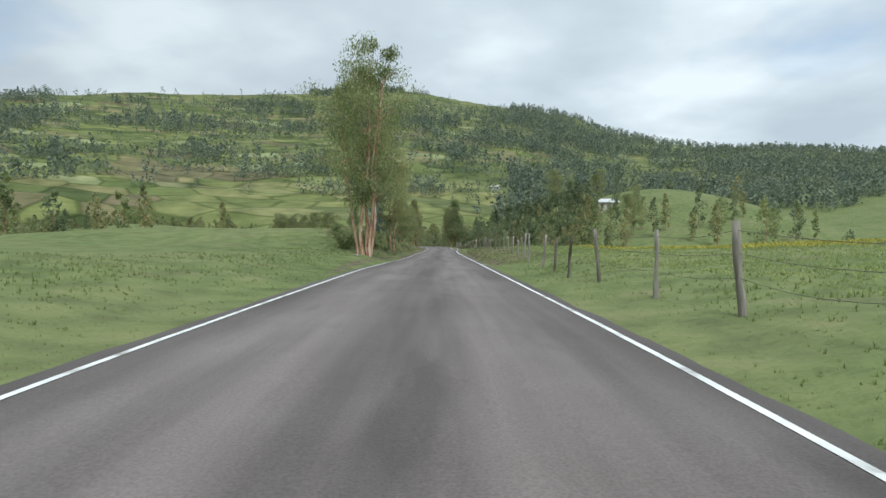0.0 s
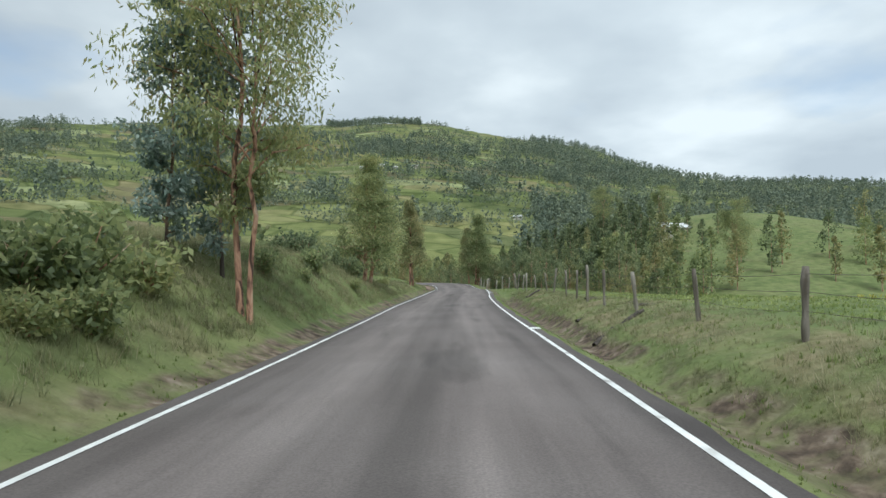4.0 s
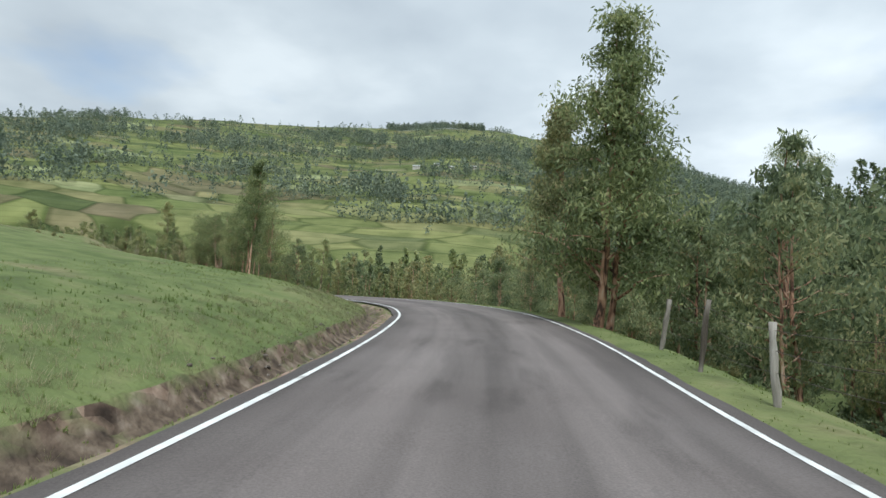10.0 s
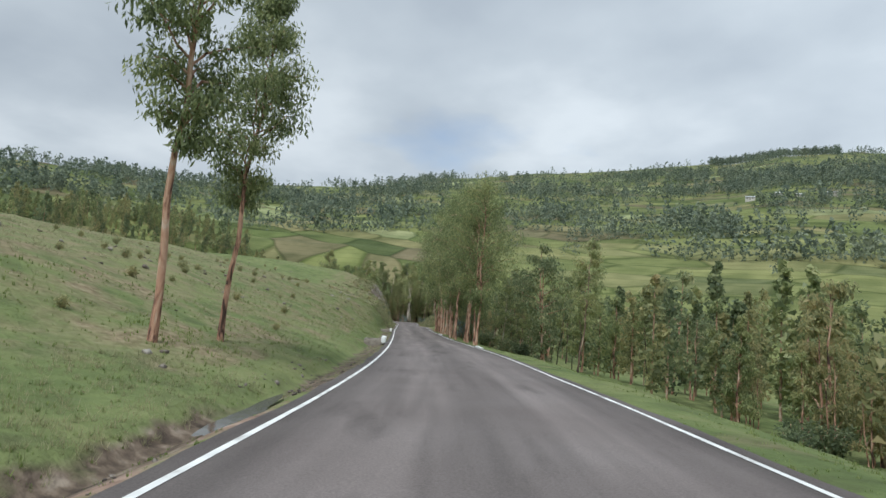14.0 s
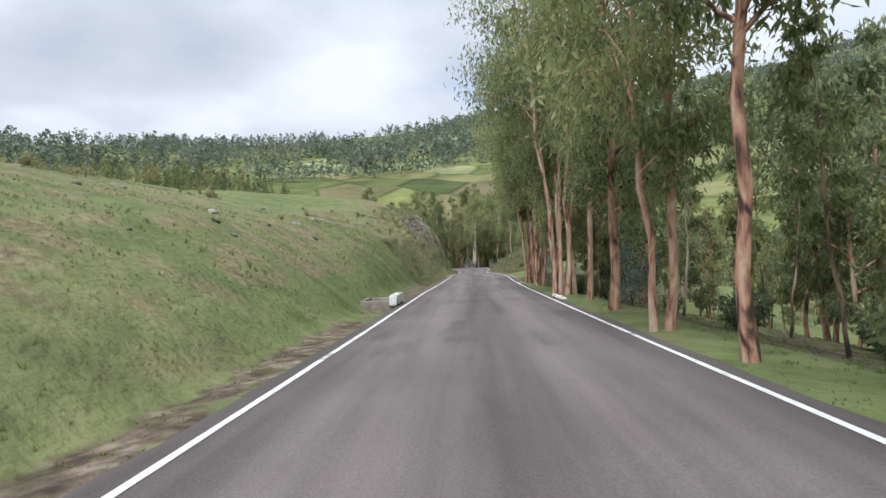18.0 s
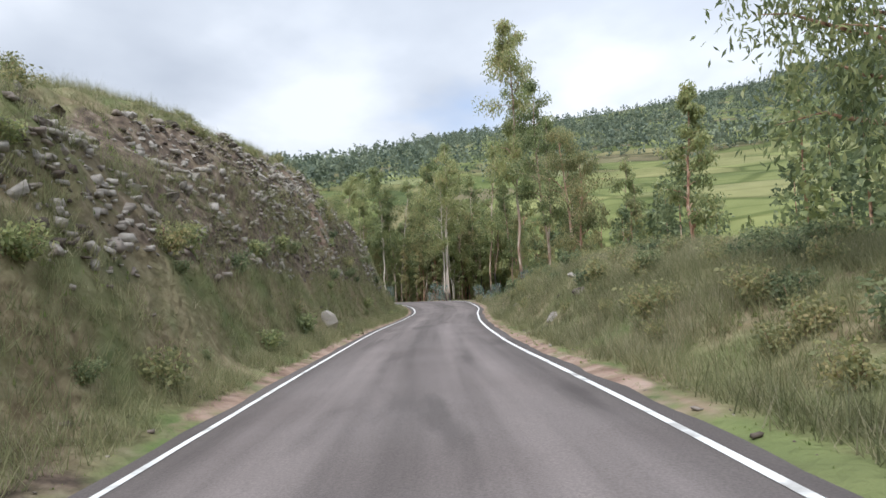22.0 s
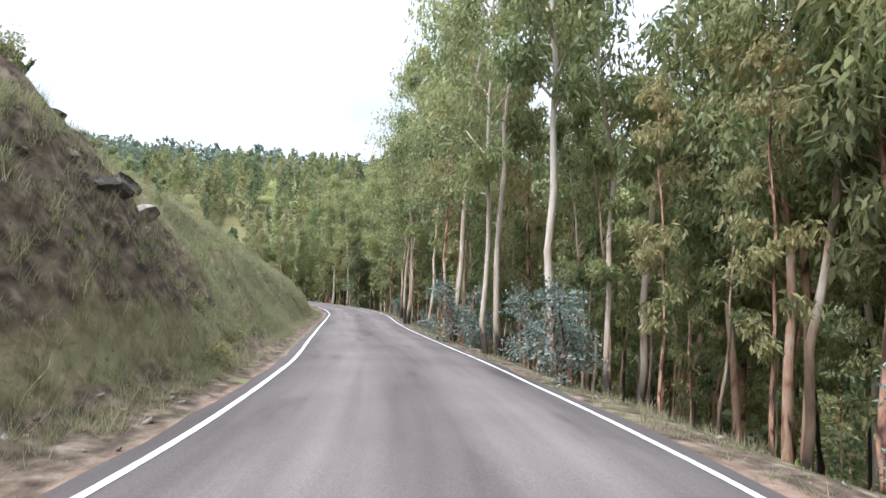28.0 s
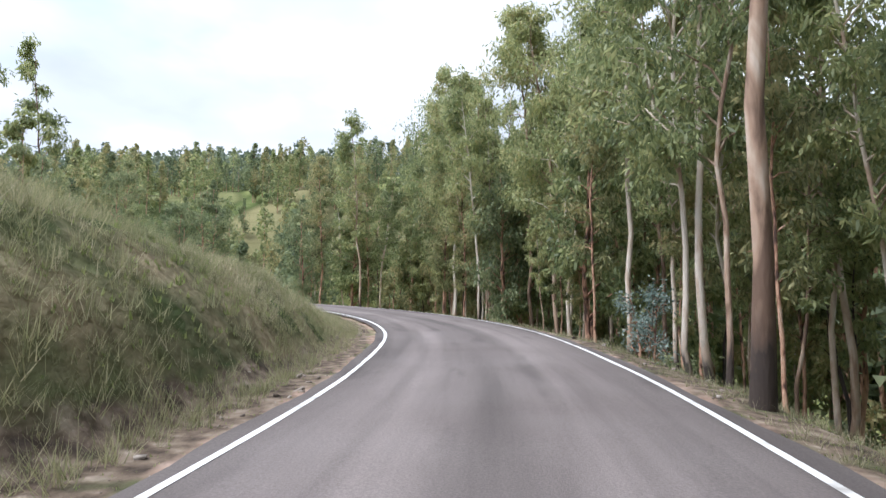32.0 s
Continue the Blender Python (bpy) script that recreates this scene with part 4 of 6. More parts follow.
# ---- trees ----
def leaf_cloud(rng, centres, radii, count, size, droop=0.75, flat=0.45):
    """Narrow folded leaves round the given centres, hanging more or less."""
    k = rng.integers(0, len(centres), count)
    off = rng.normal(size=(count, 3)) * np.array([1, 1, 0.8])
    off /= np.maximum(np.linalg.norm(off, axis=1, keepdims=True), 1e-6)
    base = centres[k] + off * (radii[k] * rng.uniform(0.15, 1.0, count) ** 0.6)[:, None]
    way = rng.normal(size=(count, 3)); way[:, 2] -= droop * 2.2
    way /= np.linalg.norm(way, axis=1, keepdims=True)
    side = np.cross(way, rng.normal(size=(count, 3)))
    side /= np.linalg.norm(side, axis=1, keepdims=True) + 1e-9
    nrm = np.cross(way, side)
    ln = size * rng.uniform(0.6, 1.3, count)[:, None]
    wd = ln * flat * 0.5
    v = np.stack([base, base + way * ln * 0.5 + side * wd, base + way * ln + nrm * ln * 0.12, base + way * ln * 0.5 - side * wd], 1).reshape(-1, 3)
    q = np.arange(count * 4).reshape(-1, 4)
    return v, q


def build_tree(name, label, seed, height, crown_from, spread, leaves, leaf_size, stems=1, lean=0.0, bark="bark", leaf="leaf", shape="column",
               limbs=22, r0=None, flat=0.30, droop=0.75, puff=0.16):
    """One eucalyptus: tapered stems and limbs under 'trunk', hanging foliage under 'crown'."""
    rng = np.random.default_rng(seed)
    tree = thing(name, label, "tree")
    wood, centres, radii = [], [], []
    for st in range(stems):
        h = height * (1 if st == 0 else rng.uniform(0.75, 0.97))
        a = rng.uniform(0, 2 * np.pi)
        foot = np.array([np.cos(a), np.sin(a), 0]) * (0 if st == 0 else rng.uniform(0.3, 0.7))
        tip = foot + np.array([np.cos(a), np.sin(a), 0]) * h * (lean + (0.06 if stems > 1 else 0.02)) 
        t = np.linspace(0, 1, 12)
        p = foot[None] * (1 - t[:, None]) + tip[None] * t[:, None]
        p[:, 2] = t * h
        p[:, :2] += np.cumsum(rng.normal(size=(12, 2)) * 0.021 * h * 0.35, 0) * (t[:, None] > 0.05)
        base_r = (r0 or height * 0.010) * (1 if st == 0 else 0.8)
        r = base_r * (1 - t) ** 0.75 + 0.012
        r[0] *= 1.35
        p[0, 2] -= 0.4
        wood.append(tube(p, r, 9 if leaves > 2000 else 6))
        n = limbs // stems
        for k in range(n):
            f = crown_from + (1 - crown_from) * (k + rng.uniform(0, 1)) / n * 0.98
            at = np.array([np.interp(f, t, p[:, c]) for c in range(3)])
            g = (f - crown_from) / (1 - crown_from)
            if shape == "column":
                reach = spread * (np.sin(np.pi * np.clip(0.12 + g * 0.86, 0, 1)) ** 0.7) * rng.uniform(0.55, 1.1)
            elif shape == "cone":
                reach = spread * (1.05 - g) ** 0.8 * rng.uniform(0.6, 1.1)
            else:
                reach = spread * (0.5 + 0.6 * np.sin(np.pi * np.clip(g, 0, 1))) * rng.uniform(0.6, 1.15)
            reach = max(reach, 0.35)
            b = rng.uniform(0, 2 * np.pi)
            u = np.linspace(0, 1, 5)
            rise = reach * rng.uniform(0.45, 1.1)
            q = at[None] + np.stack([np.cos(b) * reach * u, np.sin(b) * reach * u, rise * u ** 0.8 - 0.25 * reach * u ** 2], -1)
            q[1:] += rng.normal(size=(4, 3)) * 0.05 * reach
            rr = max(0.012, np.interp(f, t, r) * 0.5) * (1 - u) ** 0.8 + 0.007
            wood.append(tube(q, rr, 5 if leaves > 2000 else 3))
            for c, w in ((2, 0.7), (3, 0.95), (4, 1.0)):
                centres.append(q[c]); radii.append(w * max(0.35, puff * spread + 0.24 * reach))
        centres.append(p[-1]); radii.append(0.5)
    v, f = joined(wood)
    part("trunk", mesh_of("trunk", v, f, [M[bark]], smooth=True), tree)
    v, q = leaf_cloud(rng, np.array(centres), np.array(radii), leaves, leaf_size, droop, flat)
    part("crown", mesh_of("crown", v, [q], [M[leaf]]), tree)
    return tree


def plant(src, x, y, scale=1.0, turn=0.0, group="", label="", sink=0.1, tall=1.0):
    o = copy_thing(src, Matrix.LocRotScale((x, y, on_ground(x, y, sink)), Euler((0, 0, turn)), (scale, scale, scale * tall)))
    return tagged(o, label, group=group)


PARK = []          # the first of each kind, taken away once it has been copied


def kind_of(*a, **k):
    t = build_tree(*a, **k)
    PARK.append(t)
    return t


column_a = kind_of("eucalyptus_tree", "tall columnar eucalyptus with hanging grey-green leaves", 1, 13, 0.20, 2.6, 17000, 0.22, 1, limbs=40, leaf="leaf")
column_b = kind_of("eucalyptus_tree", "leafy eucalyptus with a rust-tinted crown", 2, 12, 0.16, 2.3, 15000, 0.22, 2, limbs=40, leaf="leaf_rusty")
broad = kind_of("eucalyptus_tree", "broad leafy eucalyptus with branches near the ground", 21, 12, 0.14, 3.5, 18000, 0.23, 1, limbs=46, leaf="leaf", r0=0.14)
cluster = kind_of("eucalyptus_tree", "many-stemmed eucalyptus with red peeling trunks", 3, 13, 0.26, 3.2, 19000, 0.22, 5, limbs=60, leaf="leaf", r0=0.11, lean=0.05)
pointed = kind_of("eucalyptus_tree", "pointed leafy eucalyptus with rust-tinted young tips", 41, 9.5, 0.19, 2.0, 17000, 0.20, 1, limbs=54, leaf="leaf_rusty", shape="cone", r0=0.11)
pointed_green = kind_of("eucalyptus_tree", "dense pointed eucalyptus with hanging olive-green leaves", 42, 14, 0.12, 3.1, 26000, 0.25, 2, limbs=76, leaf="leaf", shape="cone", r0=0.14, puff=0.2)
cluster_tall = kind_of("eucalyptus_tree", "many-stemmed eucalyptus with tall bare red trunks", 33, 15, 0.40, 3.0, 16000, 0.23, 6, limbs=54, leaf="leaf", r0=0.095, lean=0.05)
slender = kind_of("eucalyptus_tree", "slender eucalyptus with a thin bare trunk and small crown", 4, 13, 0.36, 1.7, 12000, 0.22, 1, limbs=40, r0=0.10, puff=0.24)
slender_far = kind_of("eucalyptus_tree", "slender eucalyptus with a thin bare trunk and small crown", 4, 13, 0.42, 1.35, 2400, 0.33, 1, limbs=16, r0=0.10)
open_a = kind_of("eucalyptus_tree", "open-crowned eucalyptus with red-brown bark", 5, 15, 0.32, 3.0, 17000, 0.24, 1, limbs=44, shape="open", r0=0.105)
open_b = kind_of("eucalyptus_tree", "broad forked eucalyptus with drooping foliage", 6, 14, 0.26, 3.0, 17000, 0.24, 2, limbs=44, shape="open", r0=0.10)
tall_pale = kind_of("eucalyptus_tree", "tall forest eucalyptus with a pale peeling trunk", 7, 19, 0.38, 2.4, 12500, 0.27, 1, limbs=36, bark="bark_pale", r0=0.11)
tall_pale_far = kind_of("eucalyptus_tree", "tall forest eucalyptus with a pale peeling trunk", 7, 19, 0.38, 2.4, 2400, 0.33, 1, limbs=16, bark="bark_pale", r0=0.14)
tall_twin = kind_of("eucalyptus_tree", "twin-stemmed forest eucalyptus with pale leaning trunks", 8, 18, 0.36, 2.6, 12500, 0.27, 2, limbs=38, bark="bark_pale", r0=0.10)
thin_pole = kind_of("eucalyptus_tree", "thin young eucalyptus pole in the wood", 9, 14, 0.34, 1.5, 4600, 0.25, 1, limbs=30, bark="bark_pale", r0=0.065, leaf="leaf")
thin_pole_far = kind_of("eucalyptus_tree", "thin young eucalyptus pole in the wood", 9, 14, 0.34, 1.5, 2400, 0.33, 1, limbs=16, bark="bark_pale", r0=0.065, leaf="leaf")
thin_pole_b = kind_of("eucalyptus_tree", "thin reddish eucalyptus pole in the wood", 10, 13, 0.26, 1.6, 4600, 0.25, 1, limbs=30, bark="bark", r0=0.07, leaf="leaf_rusty")
thin_pole_b_far = kind_of("eucalyptus_tree", "thin reddish eucalyptus pole in the wood", 10, 13, 0.26, 1.6, 2400, 0.33, 1, limbs=16, bark="bark", r0=0.07, leaf="leaf_rusty")
thin_pole_c = kind_of("eucalyptus_tree", "thin leaning eucalyptus pole with olive leaves", 15, 12, 0.38, 1.4, 4200, 0.25, 1, limbs=28, bark="bark_pale", r0=0.06, leaf="leaf", lean=0.06)
thin_pole_c_far = kind_of("eucalyptus_tree", "thin leaning eucalyptus pole with olive leaves", 15, 12, 0.38, 1.4, 2400, 0.33, 1, limbs=16, bark="bark_pale", r0=0.06, leaf="leaf", lean=0.06)
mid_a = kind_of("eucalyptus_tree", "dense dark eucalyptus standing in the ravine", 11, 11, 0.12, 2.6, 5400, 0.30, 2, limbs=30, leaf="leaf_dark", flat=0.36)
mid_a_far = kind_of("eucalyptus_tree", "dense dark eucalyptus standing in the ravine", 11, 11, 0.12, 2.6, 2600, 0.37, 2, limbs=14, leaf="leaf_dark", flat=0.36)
mid_b = kind_of("eucalyptus_tree", "pointed young eucalyptus standing in the valley", 12, 10, 0.10, 1.9, 5400, 0.30, 1, limbs=30, leaf="leaf", shape="cone", flat=0.36)
mid_b_far = kind_of("eucalyptus_tree", "pointed young eucalyptus standing in the valley", 12, 10, 0.10, 1.9, 2600, 0.37, 1, limbs=14, leaf="leaf", shape="cone", flat=0.36)
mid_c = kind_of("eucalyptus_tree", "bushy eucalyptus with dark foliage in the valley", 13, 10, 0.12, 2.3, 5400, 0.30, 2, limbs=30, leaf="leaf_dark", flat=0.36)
mid_c_far = kind_of("eucalyptus_tree", "bushy eucalyptus with dark foliage in the valley", 13, 10, 0.12, 2.3, 2600, 0.37, 2, limbs=14, leaf="leaf_rusty", flat=0.36)
young_blue = kind_of("eucalyptus_tree", "young thin-stemmed eucalyptus with silvery blue-green leaves", 16, 9, 0.10, 1.3, 5200, 0.22, 1, limbs=34, leaf="leaf_blue", bark="bark_pale", flat=0.42, droop=0.3, r0=0.05)
juvenile = kind_of("eucalyptus_shrub", "silvery blue-green juvenile eucalyptus shrub", 14, 2.5, 0.06, 0.80, 2200, 0.12, 3, limbs=40, leaf="leaf_blue", flat=0.42, droop=0.1, r0=0.026, puff=0.02, shape="cone", lean=0.16)

# trees that stand alone beside the road: kind, x, y, scale, turn, height factor
LONE = [
    (cluster, -2.1, 38.4, 0.95, 0.3, 1.12), (open_a, -2.7, 45.4, 0.84, 2.1, 1.0), (open_b, -1.7, 58.4, 0.72, 3.4, 1.0), (young_blue, -2.6, 59.6, 0.85, 1.0, 1.0), (young_blue, -3.2, 58.2, 0.7, 3.0, 1.0),
    (pointed_green, -2.4, 82.2, 0.90, 1.0, 0.64), (mid_b, -4.0, 84.0, 0.36, 2.0, 1.0), (pointed, -0.6, 99.2, 0.84, 2.0, 1.0), (pointed, -0.4, 101.3, 0.82, 3.2, 1.0), (mid_c, -11.0, 100.0, 0.4, 2.2, 0.9),
    (slender, -20.6, 173.2, 0.88, 0.4, 1.08), (slender, -22.1, 175.9, 0.76, 2.4, 1.1),
    (pointed_green, 7.4, 142.2, 1.05, 1.1, 0.80), (pointed, 6.6, 147.0, 1.25, 2.7, 0.84), (mid_c, 8.6, 149.5, 0.5, 1.0, 0.9), (mid_c, 10.6, 141.2, 0.58, 5.0, 0.95), (mid_a, 12.6, 138.0, 0.70, 0.4, 0.95), (mid_a, 11.5, 146.0, 0.70, 1.4, 0.95), (mid_c, 5.5, 153.0, 0.34, 1.0, 1.0),
    (mid_a, 14.5, 142.0, 0.95, 0.7, 1.05), (mid_c, 16.0, 147.5, 0.95, 2.3, 1.0), (mid_a, 15.4, 136.0, 0.85, 4.1, 1.0), (broad, 19.5, 143.0, 0.7, 1.2, 1.0), (mid_a, 21.4, 150.0, 1.0, 5.2, 1.0), (mid_c, 18.0, 134.6, 0.75, 3.0, 1.0), (mid_a, 24.5, 145.5, 0.9, 0.2, 1.0), (mid_a, 13.2, 132.0, 0.72, 0.9, 1.0), (mid_c, 13.6, 127.0, 0.66, 1.9, 1.0), (mid_a, 16.5, 129.0, 0.8, 2.9, 1.0), (open_b, 53.1, 146.3, 0.85, 0.6, 1.05), (broad, 84.0, 138.0, 0.6, 2.0, 0.9), (open_a, 49.0, 217.0, 1.2, 1.0, 1.0), (open_b, 61.0, 203.0, 0.95, 1.0, 1.0),
    (open_b, -30.9, 202.4, 0.84, 0.2, 1.0), (open_a, -34.4, 206.4, 0.86, 3.0, 1.0), (slender, -36.6, 209.2, 1.0, 1.0, 1.0), (open_a, -39.6, 212.1, 0.88, 1.2, 1.0),
    (open_b, -41.8, 214.6, 0.82, 1.5, 1.05), (column_a, -45.0, 218.6, 0.95, 4.4, 1.05), (slender, -47.4, 221.6, 0.9, 0.4, 1.05), (column_a, -54.4, 230.8, 0.8, 4.1, 1.0), (open_a, -51.4, 226.0, 0.80, 2.2, 1.0),
    (cluster_tall, -50.0, 224.3, 0.95, 2.9, 1.0), (open_a, -56.9, 232.3, 0.85, 1.9, 1.05), (cluster_tall, -57.8, 233.5, 0.92, 0.5, 1.1), (cluster_tall, -58.8, 234.6, 0.92, 3.5, 1.05), (slender, -59.9, 235.8, 0.9, 3.5, 1.0),
    (column_a, -54.6, 237.9, 0.95, 1.0, 1.0), (open_b, -55.9, 240.7, 0.9, 4.0, 1.0), (column_b, -52.8, 234.3, 0.85, 2.0, 1.0), (broad, -72.4, 254.4, 0.66, 0.5, 1.0), (open_b, -62.2, 247.2, 0.7, 0.5, 1.1), (mid_b, -79.0, 266.0, 0.6, 0.5, 1.0),
    (tall_twin, -96.3, 284.5, 0.92, 2.9, 1.0), (tall_pale, -100.2, 287.3, 1.15, 0.9, 1.08), (thin_pole, -106.1, 290.4, 1.1, 1.9, 1.0), (column_b, -92.2, 282.5, 0.9, 1.9, 1.05), 
    (tall_twin, -112.6, 292.0, 0.95, 1.0, 1.0), (tall_pale, -117.0, 296.5, 0.90, 2.0, 1.0), (tall_pale, -128.9, 298.0, 0.95, 0.6, 1.0), (tall_twin, -134.6, 299.4, 1.05, 1.3, 1.0),
    (tall_pale, -139.8, 299.7, 1.0, 3.3, 1.0), (thin_pole_b, -141.6, 300.0, 1.1, 4.0, 1.0), (tall_twin, -143.6, 302.0, 0.95, 1.6, 1.0), (tall_pale, -151.8, 303.0, 0.95, 4.0, 1.0),
    (tall_twin, -156.6, 303.2, 1.05, 2.2, 1.0), (thin_pole_b, -158.6, 304.0, 1.1, 5.1, 1.0), (tall_pale, -161.2, 304.7, 1.0, 3.9, 1.05), (tall_pale, -163.6, 304.9, 1.15, 2.2, 1.05),
    (tall_twin, -170.5, 308.5, 1.0, 1.2, 1.0), (tall_pale, -176.5, 309.0, 0.95, 2.2, 1.0), (tall_twin, -183.0, 309.5, 0.95, 0.2, 1.0), (tall_pale, -189.0, 309.0, 1.0, 1.2, 1.05), (tall_twin, -195.0, 307.0, 1.0, 4.2, 1.0),
    (tall_pale, -166.0, 312.0, 0.95, 0.7, 1.0), (tall_twin, -158.0, 310.0, 0.95, 2.0, 1.0), (tall_twin, -172.0, 313.5, 1.05, 2.0, 1.0), (tall_pale, -147.5, 306.0, 1.05, 0.4, 1.0),
    (open_a, -205.5, 306.6, 1.3, 0.4, 1.15), (slender, -210.0, 303.0, 1.3, 2.4, 1.1),
]
for src, x, y, k, turn, tall in LONE:
    plant(src, x, y, k, turn, "roadside trees", tall=tall)

# woods: stretch of stations, offsets from the road's centre, count, kinds, scale
WOODS = [
    ("ravine trees", (152, 206), (-34, -10), 60, (mid_a, mid_c, mid_a), (0.5, 0.8)),
    ("ravine trees", (195, 213), (-34, -10), 10, (mid_a, mid_c), (0.6, 0.8)),
    ("ravine trees", (164, 244), (-50, -19), 64, (mid_b, mid_a, mid_c), (0.65, 0.95)),
    ("ravine trees", (158, 223), (-95, -45), 30, (mid_b, mid_a, mid_c), (0.55, 0.85)),
    ("ravine trees", (209, 240), (-30, -15), 24, (mid_b, mid_c), (0.35, 0.6)),
    ("ravine trees", (165, 240), (-42, -17), 90, (mid_a, mid_c), (0.32, 0.52)),
    ("row behind the roadside trees", (240, 294), (-30, -9), 40, (mid_a, thin_pole_c, mid_b, thin_pole), (0.6, 1.0)),
    ("row behind the roadside trees", (263, 291), (-17, -6.5), 16, (mid_a, mid_b, mid_c), (0.45, 0.8)),
    ("bushes on the valley side", (288, 332), (-42, -13), 40, (mid_b, mid_c, mid_a), (0.35, 0.65)),
    ("valley trees", (236, 342), (-85, -32), 44, (mid_b, mid_c, mid_a), (0.45, 0.8)),
    ("wood at the bend", (367, 384), (-26, -6.0), 74, (thin_pole, thin_pole_b, thin_pole_c, slender), (0.9, 1.4)),
    ("wood at the bend", (350, 367), (-24, -5.6), 34, (thin_pole, thin_pole_c, thin_pole_b), (0.6, 1.0)),
    ("wood below the road", (372, 435), (-24, -7.5), 84, (thin_pole, thin_pole_b, thin_pole_c, thin_pole, slender), (0.8, 1.2)),
    ("wood below the road", (375, 435), (-9, -4.6), 14, (thin_pole, thin_pole_b, thin_pole_c), (0.7, 1.1)),
    ("wood below the road", (433, 460), (-26, -5.0), 60, (thin_pole, thin_pole_b, tall_pale, thin_pole_c), (0.85, 1.2)),
    ("wood beyond the bend", (437, 460), (7, 70), 70, (mid_b, mid_c, mid_a), (0.32, 0.5)),
    ("wood below the road", (371, 437), (-46, -16), 96, (mid_b, mid_c, mid_a), (0.8, 1.4)),
    ("wood below the road", (430, 460), (-30, -6), 50, (thin_pole_b, mid_b, thin_pole, mid_c), (0.8, 1.2)),
    ("saplings under the wood", (371, 437), (-13, -4.8), 70, (thin_pole_c_far, thin_pole_b_far, thin_pole_far), (0.35, 0.75)),
    ("saplings under the trees", (250, 302), (-11, -5.2), 26, (thin_pole_c_far, thin_pole_b_far), (0.3, 0.6)),
    ("wooded valley beyond the bend", (441, 460), (12, 70), 50, (mid_b, mid_c, mid_a), (0.32, 0.5)),
    ("wooded valley beyond the bend", (460, 460), (-60, 20), 40, (mid_b, mid_a, thin_pole), (0.6, 0.95)),
    ("trees on the far field", (94, 148), (-75, -40), 3, (mid_a, mid_c), (0.5, 0.8)),
    ("trees over the left field", (94, 148), (50, 115), 14, (mid_a, mid_b), (0.7, 1.1)),
    ("trees on the left hillside", (243, 311), (60, 125), 34, (mid_a, mid_b), (0.6, 0.95)),
]
rng = np.random.default_rng(77)
# plainer versions for the depth of the woods
FAR = {a.name: b for a, b in ((mid_a, mid_a_far), (mid_b, mid_b_far), (mid_c, mid_c_far), (thin_pole, thin_pole_far), (thin_pole_b, thin_pole_b_far), (thin_pole_c, thin_pole_c_far), (tall_pale, tall_pale_far), (slender, slender_far))}
JOINED = {"trunk": [], "crown": []}
GROVES = [[], [], []]


def join_tree(src, x, y, scale, turn, tall):
    """Lays a far tree's leaves and wood into the joined woods."""
    m = np.array(Matrix.LocRotScale((x, y, on_ground(x, y, 0.1)), Euler((0, 0, turn)), (scale, scale, scale * tall)))
    for o in src.children:
        me = o.data
        v = np.empty(len(me.vertices) * 3, np.float32); me.vertices.foreach_get("co", v)
        key = o.name.split(".")[0]
        JOINED[key].append((me, v.reshape(-1, 3) @ m[:3, :3].T + m[:3, 3]))


for group, (s0, s1), (d0, d1), count, kinds, (k0, k1) in WOODS:
    for k in range(count):
        x, y = at_station(rng.uniform(s0, s1), rng.uniform(d0, d1))
        i, d, r = nearest(np.array([x]), np.array([y]))
        how = (rng.uniform(k0, k1), rng.uniform(0, 6.28), rng.uniform(0.9, 1.15))
        # the wood stays clear of the road and is thinner where the road turns
        if r[0] < HALF[i[0]] + 2.2 or (group.startswith("wood ") and s0 < 440 and r[0] > 8 and how[1] > 3.4 and y > 286 and x > -109 - 0.42 * (y - 285)):
            continue
        if r[0] < 12.0:
            plant(kinds[k % len(kinds)], x, y, how[0], how[1], group, tall=how[2])
        elif r[0] < 23:
            src = kinds[k % len(kinds)]
            join_tree(src if r[0] < 17 and group == "ravine trees" else FAR.get(src.name, src), x, y, *how)
        else:
            GROVES[k % 3].append((x, y, 11.5 * how[0] * how[2]))

# groves farther off: corner, corner, count, heights
rng = np.random.default_rng(78)
for x0, y0, x1, y1, count, h0, h1 in ((-370, 205, -212, 352, 520, 8, 16), (-205, 318, -150, 345, 70, 9, 15), (22, 185, 56, 228, 80, 7, 13), (18, 146, 40, 180, 44, 7, 11), (95, 250, 150, 330, 60, 9, 16), (-75, 66, -58, 92, 16, 10, 15), (-40, 190, 0, 235, 40, 6, 10), (-100, 266, -38, 335, 120, 4, 9), (-165, 318, -98, 385, 130, 4, 9)):
    for k in range(count):
        x, y = rng.uniform(x0, x1), rng.uniform(y0, y1)
        i, d, r = nearest(np.array([x]), np.array([y]))
        if r[0] > 12 and fbm(np.array([x]), np.array([y]), 22, 2, 81)[0] > -0.45:
            GROVES[1 if x > 10 else rng.integers(0, 3)].append((x, y, rng.uniform(h0, h1)))


